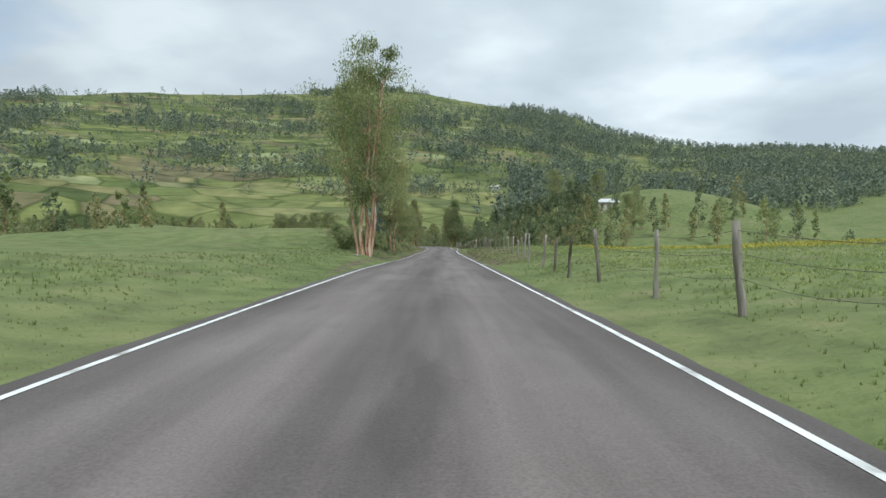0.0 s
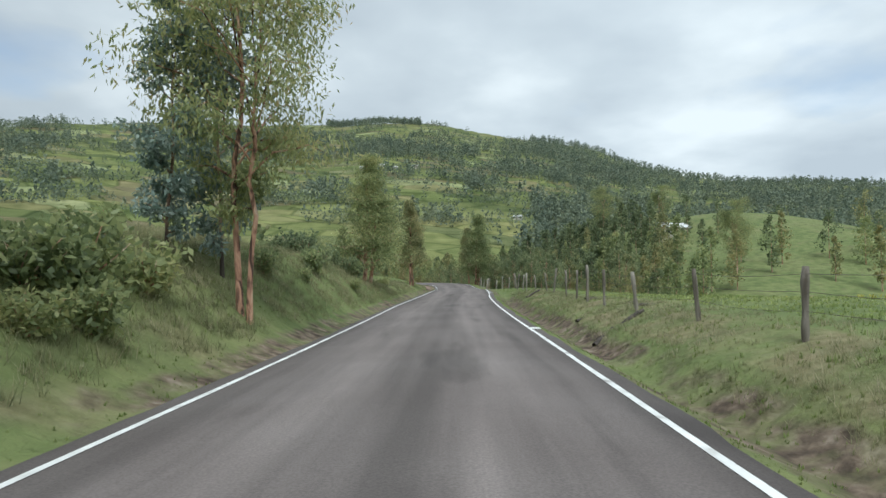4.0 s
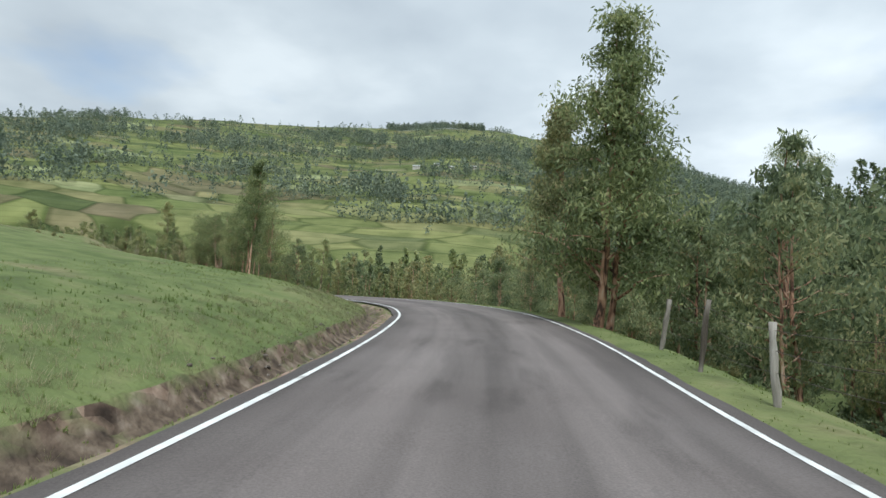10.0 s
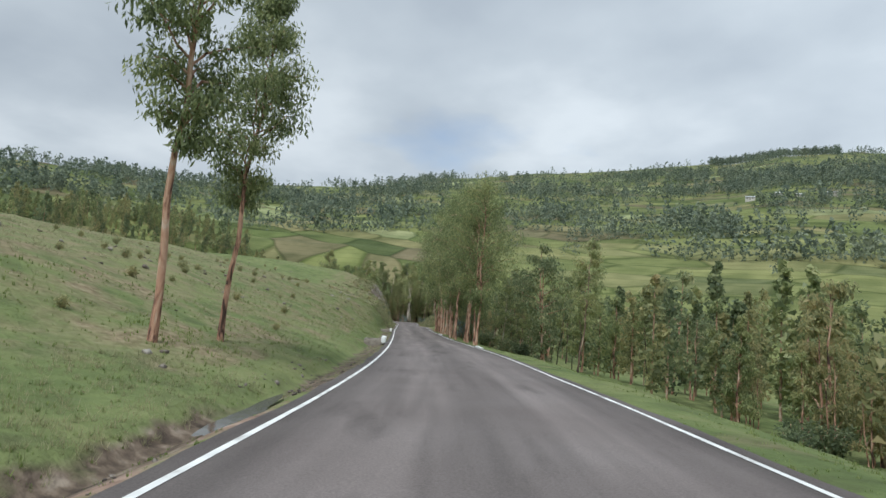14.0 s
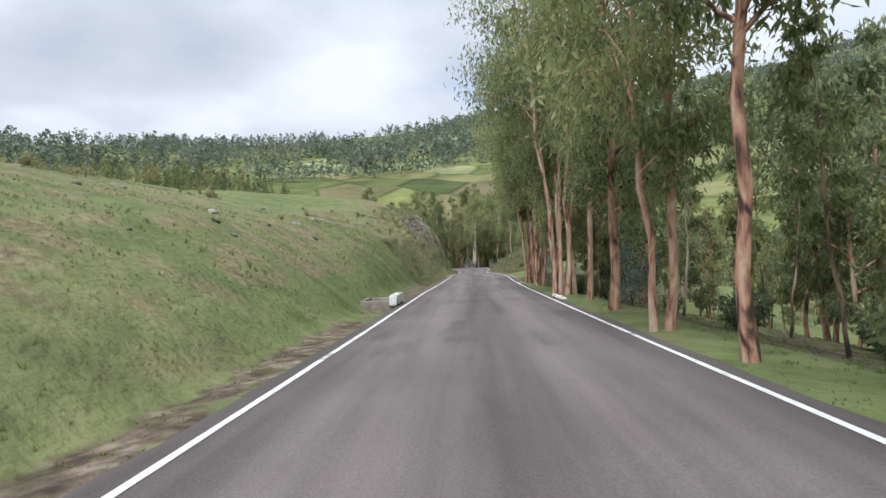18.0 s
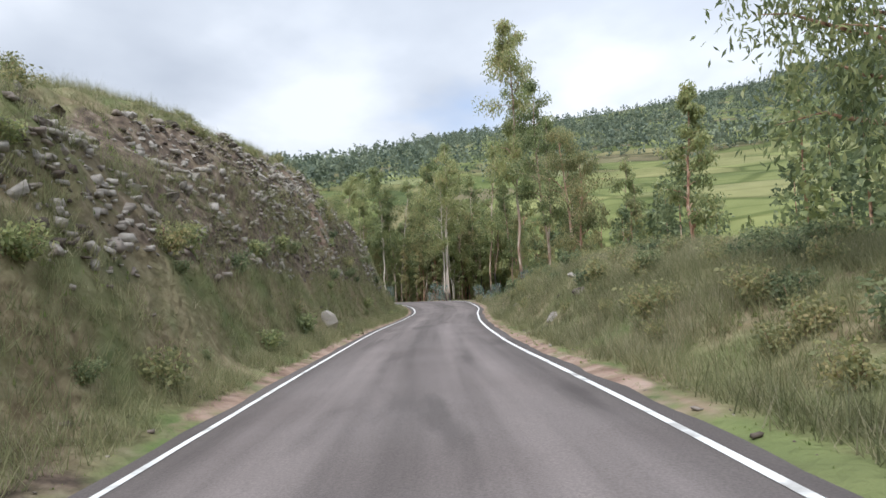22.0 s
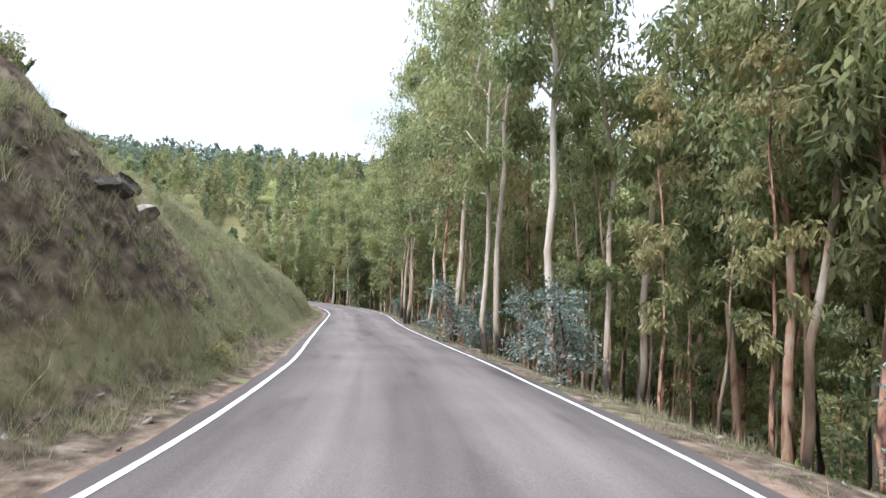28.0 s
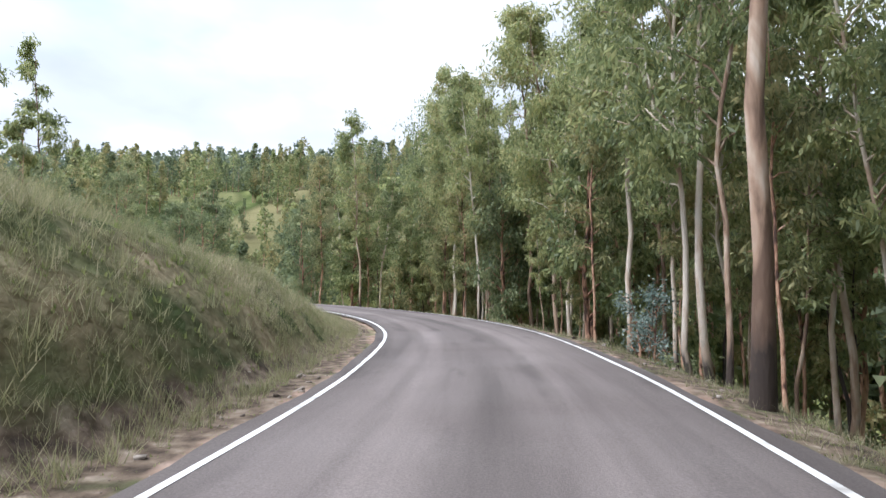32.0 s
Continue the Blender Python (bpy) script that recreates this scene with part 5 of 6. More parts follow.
def clump_trees(name, label, x, y, h, w, per, puffs, size, material, seed):
    """Many distant trees in one mesh: leaves gathered in puffs round each tree's axis, gaps between them."""
    rng = np.random.default_rng(seed)
    n = len(x)
    z = ground_z(x, y)
    g = (np.arange(puffs)[None] + rng.uniform(0, 1, (n, puffs))) / puffs * 0.86 + 0.14
    a = rng.uniform(0, 2 * np.pi, (n, puffs))
    prof = np.sin(np.pi * np.clip(0.16 + 0.80 * g, 0, 1)) ** rng.uniform(0.5, 1.4, (n, 1))
    rad = w[:, None] * prof * rng.uniform(0.15, 0.9, (n, puffs))
    c = np.stack([x[:, None] + np.cos(a) * rad, y[:, None] + np.sin(a) * rad, z[:, None] + h[:, None] * g], -1)
    pr = w[:, None] * (0.18 + 0.32 * prof) * rng.uniform(0.7, 1.2, (n, puffs))
    k = n * per
    t = np.repeat(np.arange(n), per)
    p = rng.integers(0, puffs, k)
    off = rng.normal(size=(k, 3)); off /= np.linalg.norm(off, axis=1, keepdims=True)
    at = c[t, p] + off * (pr[t, p] * rng.uniform(0.2, 1, k) ** 0.5)[:, None] * np.array([1, 1, 1.25])
    s = (h[t] * size * rng.uniform(0.6, 1.4, k))[:, None]
    u = rng.normal(size=(k, 3)); u[:, 2] -= 0.8; u /= np.linalg.norm(u, axis=1, keepdims=True)
    v = np.cross(u, rng.normal(size=(k, 3))); v /= np.linalg.norm(v, axis=1, keepdims=True)
    tri = np.stack([at + u * s, at - u * s * 0.6 + v * s * 0.7, at - u * s * 0.6 - v * s * 0.7], 1).reshape(-1, 3)
    tagged(new(name, mesh_of(name, tri, [np.arange(k * 3).reshape(-1, 3)], [material])), label, "trees", kind="stuff")


def build_groves():
    rng = np.random.default_rng(79)
    trunk_v, trunk_q = [], []
    for k, (leaf, label) in enumerate((("leaf", "olive-green eucalyptus groves filling the valley"), ("leaf_dark", "dark eucalyptus groves filling the valley"), ("leaf_rusty", "rust-tinted eucalyptus groves filling the valley"))):
        x, y, h = np.array(GROVES[k]).T
        clump_trees("valley_groves", label, x, y, h, h * rng.uniform(0.14, 0.26, len(h)), 700, 18, 0.024, M[leaf], 300 + k)
        z = ground_z(x, y)
        a = np.array([0, 2.09, 4.19])
        for r, up in ((0.012, -0.02), (0.004, 0.85)):
            trunk_v.append(np.stack([x[:, None] + h[:, None] * r * np.cos(a), y[:, None] + h[:, None] * r * np.sin(a), (z + h * up)[:, None] + 0 * a], -1))
    vs, n0 = [], 0
    for k in range(0, 6, 2):
        n = len(trunk_v[k])
        vs.append(np.concatenate([trunk_v[k], trunk_v[k + 1]], 1).reshape(-1, 3))
        q = np.array([[0, 1, 4, 3], [1, 2, 5, 4], [2, 0, 3, 5]])
        trunk_q.append((q[None] + 6 * np.arange(n)[:, None, None] + n0).reshape(-1, 4))
        n0 += 6 * n
    tagged(new("grove_trunks", mesh_of("grove_trunks", np.concatenate(vs), [np.concatenate(trunk_q)], [M["bark"]])), "slim brown trunks of the valley groves", "trees", kind="stuff")


build_groves()


def build_joined():
    for key, name, label in (("crown", "valley_tree_crowns", "dense olive-green eucalyptus crowns filling the valley"), ("trunk", "valley_tree_trunks", "slim brown eucalyptus trunks in the valley")):
        by_mat = {}
        for me, v in JOINED[key]:
            by_mat.setdefault(me.materials[0].name, []).append((me, v))
        for mname, items in by_mat.items():
            vs, qs, ts, k = [], [], [], 0
            for me, v in items:
                size = np.empty(len(me.polygons), np.int32); me.polygons.foreach_get("loop_total", size)
                loop = np.empty(len(me.loops), np.int32); me.loops.foreach_get("vertex_index", loop)
                start = np.cumsum(size) - size
                q, t = start[size == 4], start[size == 3]
                qs.append(loop[q[:, None] + np.arange(4)] + k); ts.append(loop[t[:, None] + np.arange(3)] + k)
                vs.append(v); k += len(v)
            me = mesh_of(name, np.concatenate(vs), [np.concatenate(qs), np.concatenate(ts)], [bpy.data.materials[mname]])
            tagged(new(name, me), label, "trees", kind="stuff")


build_joined()
for src in PARK:
    if src is not juvenile:
        for o in list(src.children) + [src]:
            bpy.data.objects.remove(o)


def far_woods():
    """Groves, hedgerows and single trees of the far slopes."""
    rng = np.random.default_rng(5)
    n = 90000
    az, rr = rng.uniform(-50, 110, n), 170 + 1300 * rng.uniform(0, 1, n) ** 0.85
    # hedgerows along the terraces
    for _ in range(170):
        a0, r0, m = rng.uniform(-20, 60), rng.uniform(330, 1380), rng.integers(6, 24)
        t = np.arange(m) - m / 2
        az = np.append(az, a0 + np.degrees(t * 5.0 / r0) + 1000)
        rr = np.append(rr, r0 + t * rng.uniform(-1.5, 1.5) + rng.normal(size=m) * 1.5)
    # the dark plantation on the summit
    m = 700
    az, rr = np.append(az, rng.uniform(2.5, 12.5, m) + 1000), np.append(rr, rng.uniform(1385, 1450, m))
    row = az > 500
    az = np.where(row, az - 1000, az)
    x, y = -5 - rr * np.sin(np.radians(az)), 150 + rr * np.cos(np.radians(az))
    thick = 0.85 * fbm(x, y, 120, 3, 21) + 0.6 * fbm(x, y, 40, 3, 22)
    i, d, r = nearest(x, y)
    ridge = np.interp(az, [q[0] for q in RIDGE], [q[2] for q in RIDGE])
    q = rr / ridge
    bar = 0.30 + 0.14 * (rr < 750) * (np.abs(az - 14) < 26) + 0.4 * (np.hypot(x + 30, y - 440) < 120) - np.clip((-1 - az) / 13, 0, 1) * 0.42 - np.clip((az - 36) / 14, 0, 1) * 0.26
    bar = bar + 0.6 * np.clip((q - 0.80) / 0.08, 0, 1) * (az > -9) * (az < 36)
    keep = (row | ((thick > bar) & (rng.uniform(0, 1, len(az)) < 0.5)) | (rng.uniform(0, 1, len(az)) < 0.008)) & (r > 165) & (rr < ridge * 1.015) & (np.hypot(x - 75, y - 215) > 62)
    x, y, az = x[keep], y[keep], az[keep]
    h = rng.uniform(7, 17, len(x)) * rng.uniform(0.7, 1.2, len(x))
    clump_trees("far_trees", "dark eucalyptus groves and hedgerows over the far slopes", x, y, h, h * rng.uniform(0.26, 0.48, len(x)), 44, 9, 0.08, M["leaf_far"], 6)


far_woods()


# ---- fence ----
def build_fence():
    posts = [(7.1, 6.5), (7.1, 9.6), (7.0, 12.8), (6.9, 16.5), (6.9, 20.1), (7.1, 23.3), (7.4, 27.2), (7.3, 30.4), (7.6, 33.9), (8.0, 37.3), (8.2, 40.6), (8.2, 43.3), (8.4, 46.6),
             (8.5, 50.2), (8.5, 54.0), (8.6, 58.0), (8.6, 62.2), (8.6, 65.8), (8.6, 68.3), (8.9, 71.6), (9.2, 75.4), (9.4, 80.2), (9.9, 85.6), (9.7, 89.4), (9.2, 91.0), (9.2, 93.3), (9.0, 95.2), (9.3, 98.9),
             (9.6, 102.4), (9.4, 106.5), (9.1, 110.8), (8.8, 115.5), (7.9, 117.4), (7.9, 120.2), (8.1, 122.4), (7.8, 125.5), (7.7, 128.4), (7.6, 131.2), (7.8, 134.6)]
    fence = thing("fence", "weathered wooden post and barbed wire field fence", "fence")
    r = random.Random(3)
    tops = []
    for k, (x, y) in enumerate(posts):
        h = r.uniform(1.1, 1.5)
        z = on_ground(x, y)
        lx, ly = r.uniform(-0.12, 0.12), r.uniform(-0.12, 0.12)
        if 30 < k:
            ly += 0.16; lx += 0.12
        t = np.linspace(-0.25, 1, 7)
        p = np.stack([x + lx * h * t + np.array([r.uniform(-.015, .015) for _ in t]), y + ly * h * t + np.array([r.uniform(-.015, .015) for _ in t]), z + h * t], -1)
        rad = [r.uniform(0.042, 0.068) * (1 + 0.12 * r.uniform(-1, 1)) for _ in t]
        v, f = joined([tube(p, rad, 8)])
        part("post", mesh_of("post", v, f, [M["post"]], smooth=True), fence)
        tops.append((p, h))
    for k in range(len(posts) - 1):
        for f in (0.4, 0.66, 0.9):
            a = np.array([np.interp(f, np.linspace(-0.25, 1, 7), tops[k][0][:, c]) for c in range(3)])
            b = np.array([np.interp(f, np.linspace(-0.25, 1, 7), tops[k + 1][0][:, c]) for c in range(3)])
            u = np.linspace(0, 1, 6)[:, None]
            q = a * (1 - u) + b * u
            q[:, 2] -= 0.07 * np.sin(np.pi * u[:, 0]) * r.uniform(0.3, 1.4)
            v, fc = joined([tube(q, [0.0045] * 6, 4, cap=False)])
            part("wire", mesh_of("wire", v, fc, [M["wire"]]), fence)


build_fence()


# ---- grass ----
def blades(name, label, x, y, height, width, per, material, seed, lean=0.45, lift=0.0):
    rng = np.random.default_rng(seed)
    z = ground_z(x, y) + lift
    n = len(x)
    t = np.repeat(np.arange(n), per)
    k = len(t)
    a = rng.uniform(0, 2 * np.pi, k)
    spread = height[t] * 0.35
    bx, by = x[t] + rng.normal(size=k) * spread * 0.5, y[t] + rng.normal(size=k) * spread * 0.5
    h = height[t] * rng.uniform(0.5, 1.15, k)
    w = width[t] * rng.uniform(0.6, 1.3, k)
    ux, uy = np.cos(a), np.sin(a)
    le = h * lean * rng.uniform(0.2, 1.4, k)
    base = z[t] - 0.03
    v = np.stack([np.stack([bx - uy * w, by + ux * w, base], -1), np.stack([bx + uy * w, by - ux * w, base], -1),
                  np.stack([bx + ux * le, by + uy * le, base + h], -1)], 1).reshape(-1, 3)
    me = mesh_of(name, v, [np.arange(k * 3).reshape(-1, 3)], [material])
    tagged(new(name, me), label, "grass", kind="stuff")


def sow(count, s0, s1, side, e0, e1, seed, power=1.6):
    """Random places beside the road: stations, and distances from the edge line."""
    rng = np.random.default_rng(seed)
    s = rng.uniform(s0, s1, count)
    e = e0 + (e1 - e0) * rng.uniform(0, 1, count) ** power
    i = np.clip(np.round(s * 2).astype(int), 0, len(S) - 1)
    d = side * (HALF[i] + e)
    f = s - S[i]
    return C[i, 0] + LEFT[i, 0] * d + TAN[i, 0] * f, C[i, 1] + LEFT[i, 1] * d + TAN[i, 1] * f, s, e


def build_grass():
    rng = np.random.default_rng(31)
    for side, name in ((1, "verge_grass"), (-1, "verge_grass")):
        x, y, s, e = sow(58000, 34, 455, side, 0.45, 10, 40 + side, 1.6)
        keep = fbm(x, y, 2.2, 3, 61) > -0.35 + 0.4 * rng.uniform(-1, 1, len(x))
        x, y, e = x[keep], y[keep], e[keep]
        h = 0.04 + 0.06 * np.clip(e / 3, 0, 1) * (1 + fbm(x, y, 3, 2, 62)) * rng.uniform(0.4, 1.5, len(x))
        blades(name, "short green roadside grass", x, y, h, 0.008 + 0.07 * h, 5, M["grass"], 50 + side)
    for side, s0, s1, n, e0, e1, tall in ((1, 288, 446, 20000, 0.8, 11, 0.32), (-1, 308, 356, 15500, 0.8, 9, 0.44), (1, 82, 132, 4200, 1.4, 8, 0.26), (1, 213, 295, 11000, 1.6, 30, 0.15), (-1, 360, 446, 3000, 0.5, 3.0, 0.22), (-1, 66, 126, 2600, 1.8, 4.5, 0.2)):
        x, y, s, e = sow(n, s0, s1, side, e0, e1, 70 + n, 1.1)
        keep = fbm(x, y, 2.6, 3, 63) > -0.1
        x, y = x[keep], y[keep]
        h = tall * rng.uniform(0.45, 1.3, len(x))
        blades("dry_grass", "long pale dry bank grass", x, y, h, 0.003 + 0.005 * h, 13, M["dry_grass"], 90 + n, 1.0)
    for side, s0, s1, n, e0, e1, tall in ((1, 288, 372, 15000, 0.6, 3.6, 0.34), (1, 318, 366, 3500, 5.2, 9, 0.4), (-1, 306, 357, 17500, 0.75, 8, 0.42), (1, 372, 446, 16000, 0.9, 11, 0.34), (1, 84, 130, 9000, 1.2, 7, 0.3), (-1, 66, 126, 5000, 1.6, 4.5, 0.15), (1, 139, 215, 7000, 1.4, 4.5, 0.16)):
        x, y, s, e = sow(n, s0, s1, side, e0, e1, 170 + n, 1.0)
        keep = fbm(x, y, 1.8, 3, 66) > -0.25
        x, y = x[keep], y[keep]
        h = tall * rng.uniform(0.4, 1.3, len(x))
        blades("bank_grass", "long olive-green bank grass", x, y, h, 0.003 + 0.006 * h, 14, M["bank_grass"], 190 + n, 0.9)
    # the flowering field beyond the fence
    x, y, s, e = sow(32000, 34, 114, -1, 5.0, 60, 33, 1.5)
    h = rng.uniform(0.05, 0.11, len(x)) * (1 + e / 60)
    blades("field_crop", "pale green field crop", x, y, h, 0.03 + 0.06 * h, 5, M["crop"], 34, 0.5)
    keep = (fbm(x, y, 10, 2, 65) > -0.1 - 0.4 * (e > 22)) & (e > 12)
    blades("yellow_flowers", "yellow mustard flowers over the field", x[keep], y[keep], h[keep] * 0.5 + 0.08, 0.03 + 0.03 * h[keep], 3, M["yellow"], 35, 0.9, 0.12)


build_grass()


# ---- shrubs, stones, cactus ----
def leafy_shrub(name, label, seed, size, leaves, leaf, leaf_size):
    rng = np.random.default_rng(seed)
    shrub = thing(name, label, "shrub")
    wood, centres = [], []
    for k in range(9):
        a, up = rng.uniform(0, 6.28), rng.uniform(0.5, 1.0) * size
        u = np.linspace(0, 1, 4)[:, None]
        tip = np.array([np.cos(a) * size * rng.uniform(0.2, 0.8), np.sin(a) * size * rng.uniform(0.2, 0.8), up])
        q = u * tip + rng.normal(size=(4, 3)) * 0.03 * size
        wood.append(tube(q, [0.02 * size, 0.015 * size, 0.01 * size, 0.005 * size], 5))
        centres += [q[1], q[2], q[3]]
    v, f = joined(wood)
    part("stem", mesh_of("stem", v, f, [M["bark"]]), shrub)
    v, q = leaf_cloud(rng, np.array(centres), np.full(len(centres), 0.38 * size), leaves, leaf_size, 0.1, 0.5)
    part("foliage", mesh_of("foliage", v, [q], [M[leaf]]), shrub)
    return shrub


def boulder(name, label, seed, size):
    bm = bmesh.new()
    bmesh.ops.create_icosphere(bm, subdivisions=2, radius=1.0)
    r = random.Random(seed)
    off = Vector((r.uniform(0, 50), r.uniform(0, 50), r.uniform(0, 50)))
    planes = [(Vector((r.uniform(-1, 1), r.uniform(-1, 1), r.uniform(-0.6, 1))).normalized(), r.uniform(0.32, 0.72)) for _ in range(13)]
    for v in bm.verts:
        for nrm, lim in planes:
            over = v.co.dot(nrm) - lim
            if over > 0:
                v.co -= nrm * over
        v.co *= 1 + 0.12 * noise.noise(v.co * 2 + off)
        v.co = Vector((v.co.x * size[0], v.co.y * size[1], v.co.z * size[2]))
    me = bpy.data.meshes.new(name)
    bm.to_mesh(me); bm.free()
    me.materials.append(M["rock"])
    ob = tagged(new(name, me), label, "rock")
    return ob


def put(src, x, y, scale, turn, lift=0.0, tilt=(0, 0), group="", label=""):
    o = copy_thing(src, Matrix.LocRotScale((x, y, on_ground(x, y) + lift), Euler((tilt[0], tilt[1], turn)), (scale, scale, scale)))
    return tagged(o, label, group=group)


stones = [boulder("rock", "angular grey-brown rock lying on the bank", 100 + k, (1, 0.75 + 0.1 * (k % 3), 0.6)) for k in range(6)]
shrub_green = leafy_shrub("shrub", "low bushy green shrub on the bank", 1, 1.0, 800, "leaf", 0.19)
shrub_dry = leafy_shrub("shrub", "low grey-brown scrubby shrub on the slope", 2, 1.0, 700, "leaf_rusty", 0.16)
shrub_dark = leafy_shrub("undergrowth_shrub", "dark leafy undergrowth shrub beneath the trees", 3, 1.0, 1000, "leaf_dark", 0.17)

rng = np.random.default_rng(123)
# loose stones: stretch of stations, side, distances from the edge line, count, sizes
for s0, s1, side, e0, e1, count, k0, k1, group in (
        (309, 356, 1, 3.0, 6.2, 80, 0.12, 0.42, "rocks of the road cut"), (309, 360, 1, 0.7, 3.0, 14, 0.05, 0.16, "rocks of the road cut"), (364, 389, 1, 2.2, 6.0, 30, 0.10, 0.40, "rocks of the road cut"), (367, 382, 1, 2.2, 6.0, 36, 0.18, 0.48, "dark outcrop rocks"), (293, 311, 1, 2.0, 7.0, 18, 0.08, 0.36, "rocks of the road cut"),
        (311, 360, -1, 1.2, 5.0, 42, 0.08, 0.38, "rocks of the mound"), (257, 295, 1, 3.0, 14.0, 18, 0.10, 0.40, "stones on the hillside"), (148, 223, 1, 0.7, 2.0, 10, 0.04, 0.11, "ditch stones"),
        (358, 444, 1, 0.5, 1.8, 24, 0.04, 0.13, "ditch stones"), (367, 438, -1, 0.5, 1.6, 14, 0.05, 0.16, "verge stones"), (226, 257, 1, 3.0, 12.0, 12, 0.08, 0.26, "stones on the hillside")):
    for k in range(count):
        s, e = rng.uniform(s0, s1), rng.uniform(e0, e1)
        i = int(s * 2)
        x, y = at_station(s, side * (HALF[i] + e))
        put(stones[k % 6], x, y, rng.uniform(k0, k1), rng.uniform(0, 6.28), 0.02, (rng.uniform(-.5, .5), rng.uniform(-.5, .5)), group)
slab = boulder("rock", "tall pale slab of rock leaning beside the ditch", 177, (0.45, 0.22, 0.75))
slab.matrix_basis = Matrix.Translation((*at_station(326, HALF[652] + 1.2), on_ground(*at_station(326, HALF[652] + 1.2)) + 0.25)) @ Euler((0.25, 0.2, 0.6)).to_matrix().to_4x4()
put(stones[1], *at_station(70, HALF[140] + 1.8), 0.30, 0.4, 0.05, label="flat pinkish stone in the grass")
put(stones[3], *at_station(394, -HALF[788] - 0.7), 0.38, 1.4, 0.03, label="pale flat rock at the road's edge")

for s0, s1, side, e0, e1, count, k0, k1, src, group in (
        (300, 389, 1, 1.0, 9.0, 120, 0.2, 0.55, shrub_dry, "scrub of the road cut"), (309, 361, -1, 1.5, 7.0, 130, 0.22, 0.6, shrub_dry, "scrub of the mound"), (310, 358, -1, 1.8, 6.0, 50, 0.3, 0.75, shrub_dark, "scrub of the mound"), (296, 362, 1, 0.9, 3.2, 30, 0.2, 0.5, shrub_dark, "scrub of the road cut"), (105, 114, 1, 3.0, 6.5, 22, 0.6, 1.25, shrub_dark, "bank shrubs"),
        (84, 128, 1, 1.8, 7.0, 24, 0.35, 0.95, shrub_green, "bank shrubs"), (213, 309, 1, 3.0, 24.0, 70, 0.18, 0.45, shrub_dry, "hillside scrub"), (286, 366, 1, 1.0, 4.0, 36, 0.25, 0.55, shrub_green, "bank shrubs"),
        (249, 291, -1, 3.2, 9.0, 18, 0.5, 1.2, shrub_dark, "undergrowth"), (279, 291, -1, 2.2, 6.0, 30, 0.4, 0.85, shrub_dark, "undergrowth"), (364, 446, -1, 3.0, 12.0, 60, 0.4, 1.0, shrub_dark, "undergrowth"), (163, 233, -1, 8.5, 18.0, 34, 0.7, 1.4, shrub_dark, "undergrowth"), (419, 460, -1, 8.0, 24.0, 30, 0.9, 1.9, shrub_dark, "undergrowth"), (80, 92, 1, 2.4, 5.0, 9, 0.8, 1.3, shrub_green, "bank shrubs")):
    for k in range(count):
        s, e = rng.uniform(s0, s1), rng.uniform(e0, e1)
        i = int(s * 2)
        x, y = at_station(s, side * (HALF[i] + e))
        put(src, x, y, rng.uniform(k0, k1), rng.uniform(0, 6.28), 0.0, group=group)
# silvery juveniles: station, offset, scale
for s, e, k in ((364.5, 4.2, 0.7), (368.2, 0.9, 0.75), (370.0, 1.6, 0.9), (373.5, 2.4, 0.6), (380.6, 1.1, 0.9), (386.0, 2.0, 1.05), (392.4, 0.9, 1.08), (395.0, 2.6, 0.9), (400, 3.4, 0.85), (406.0, 1.9, 0.5), (414, 2.6, 0.7), (424, 1.8, 0.8),
                (295, 2.2, 0.95), (297, 3.2, 0.8), (270, 2.4, 0.8), (357, 2.6, 0.6), (360, 1.8, 0.6), (354, 5.2, 1.0)):
    i = int(s * 2)
    x, y = at_station(s, -(HALF[i] + e))
    put(juvenile, x, y, k, rng.uniform(0, 6.28), -0.05, group="juvenile eucalyptus shrubs")
for src in stones + [shrub_green, shrub_dry, shrub_dark, juvenile]:
    for o in list(src.children) + [src]:
        bpy.data.objects.remove(o)


def rubble(name, label, count, s0, s1, side, e0, e1, k0, k1, seed, material):
    """Broken stones too small to pick apart, laid over the ground as one mesh."""
    rng = np.random.default_rng(seed)
    x, y, s, e = sow(count, s0, s1, side, e0, e1, seed, 1.0)
    keep = fbm(x, y, 1.9, 3, seed) > 0.02
    x, y = x[keep], y[keep]
    n = len(x)
    z = ground_z(x, y)
    bm = bmesh.new()
    bmesh.ops.create_cube(bm, size=1.6)
    bm.verts.ensure_lookup_table()
    v0 = np.array([v.co[:] for v in bm.verts]); f0 = np.array([[v.index for v in f.verts] for f in bm.faces])
    bm.free()
    size = k0 + (k1 - k0) * rng.uniform(0, 1, n) ** 2.5
    v = v0[None] * (1 + 0.34 * rng.uniform(-1, 1, (n, len(v0), 3)))
    v = v * (size[:, None] * rng.uniform(0.5, 1.15, (n, 3)) * np.array([1.1, 0.85, 0.45]))[:, None]
    a, t = rng.uniform(0, 6.28, n), rng.uniform(-0.8, 0.8, n)
    ca, sa, ct, st = np.cos(a)[:, None], np.sin(a)[:, None], np.cos(t)[:, None], np.sin(t)[:, None]
    vx, vz = v[..., 0] * ct - v[..., 2] * st, v[..., 0] * st + v[..., 2] * ct
    v = np.stack([vx * ca - v[..., 1] * sa + x[:, None], vx * sa + v[..., 1] * ca + y[:, None], vz + (z + 0.2 * size)[:, None]], -1)
    f = f0[None] + (np.arange(n) * len(v0))[:, None, None]
    tagged(new(name, mesh_of(name, v.reshape(-1, 3), [f.reshape(-1, 4)], [material])), label, "stones", kind="stuff")


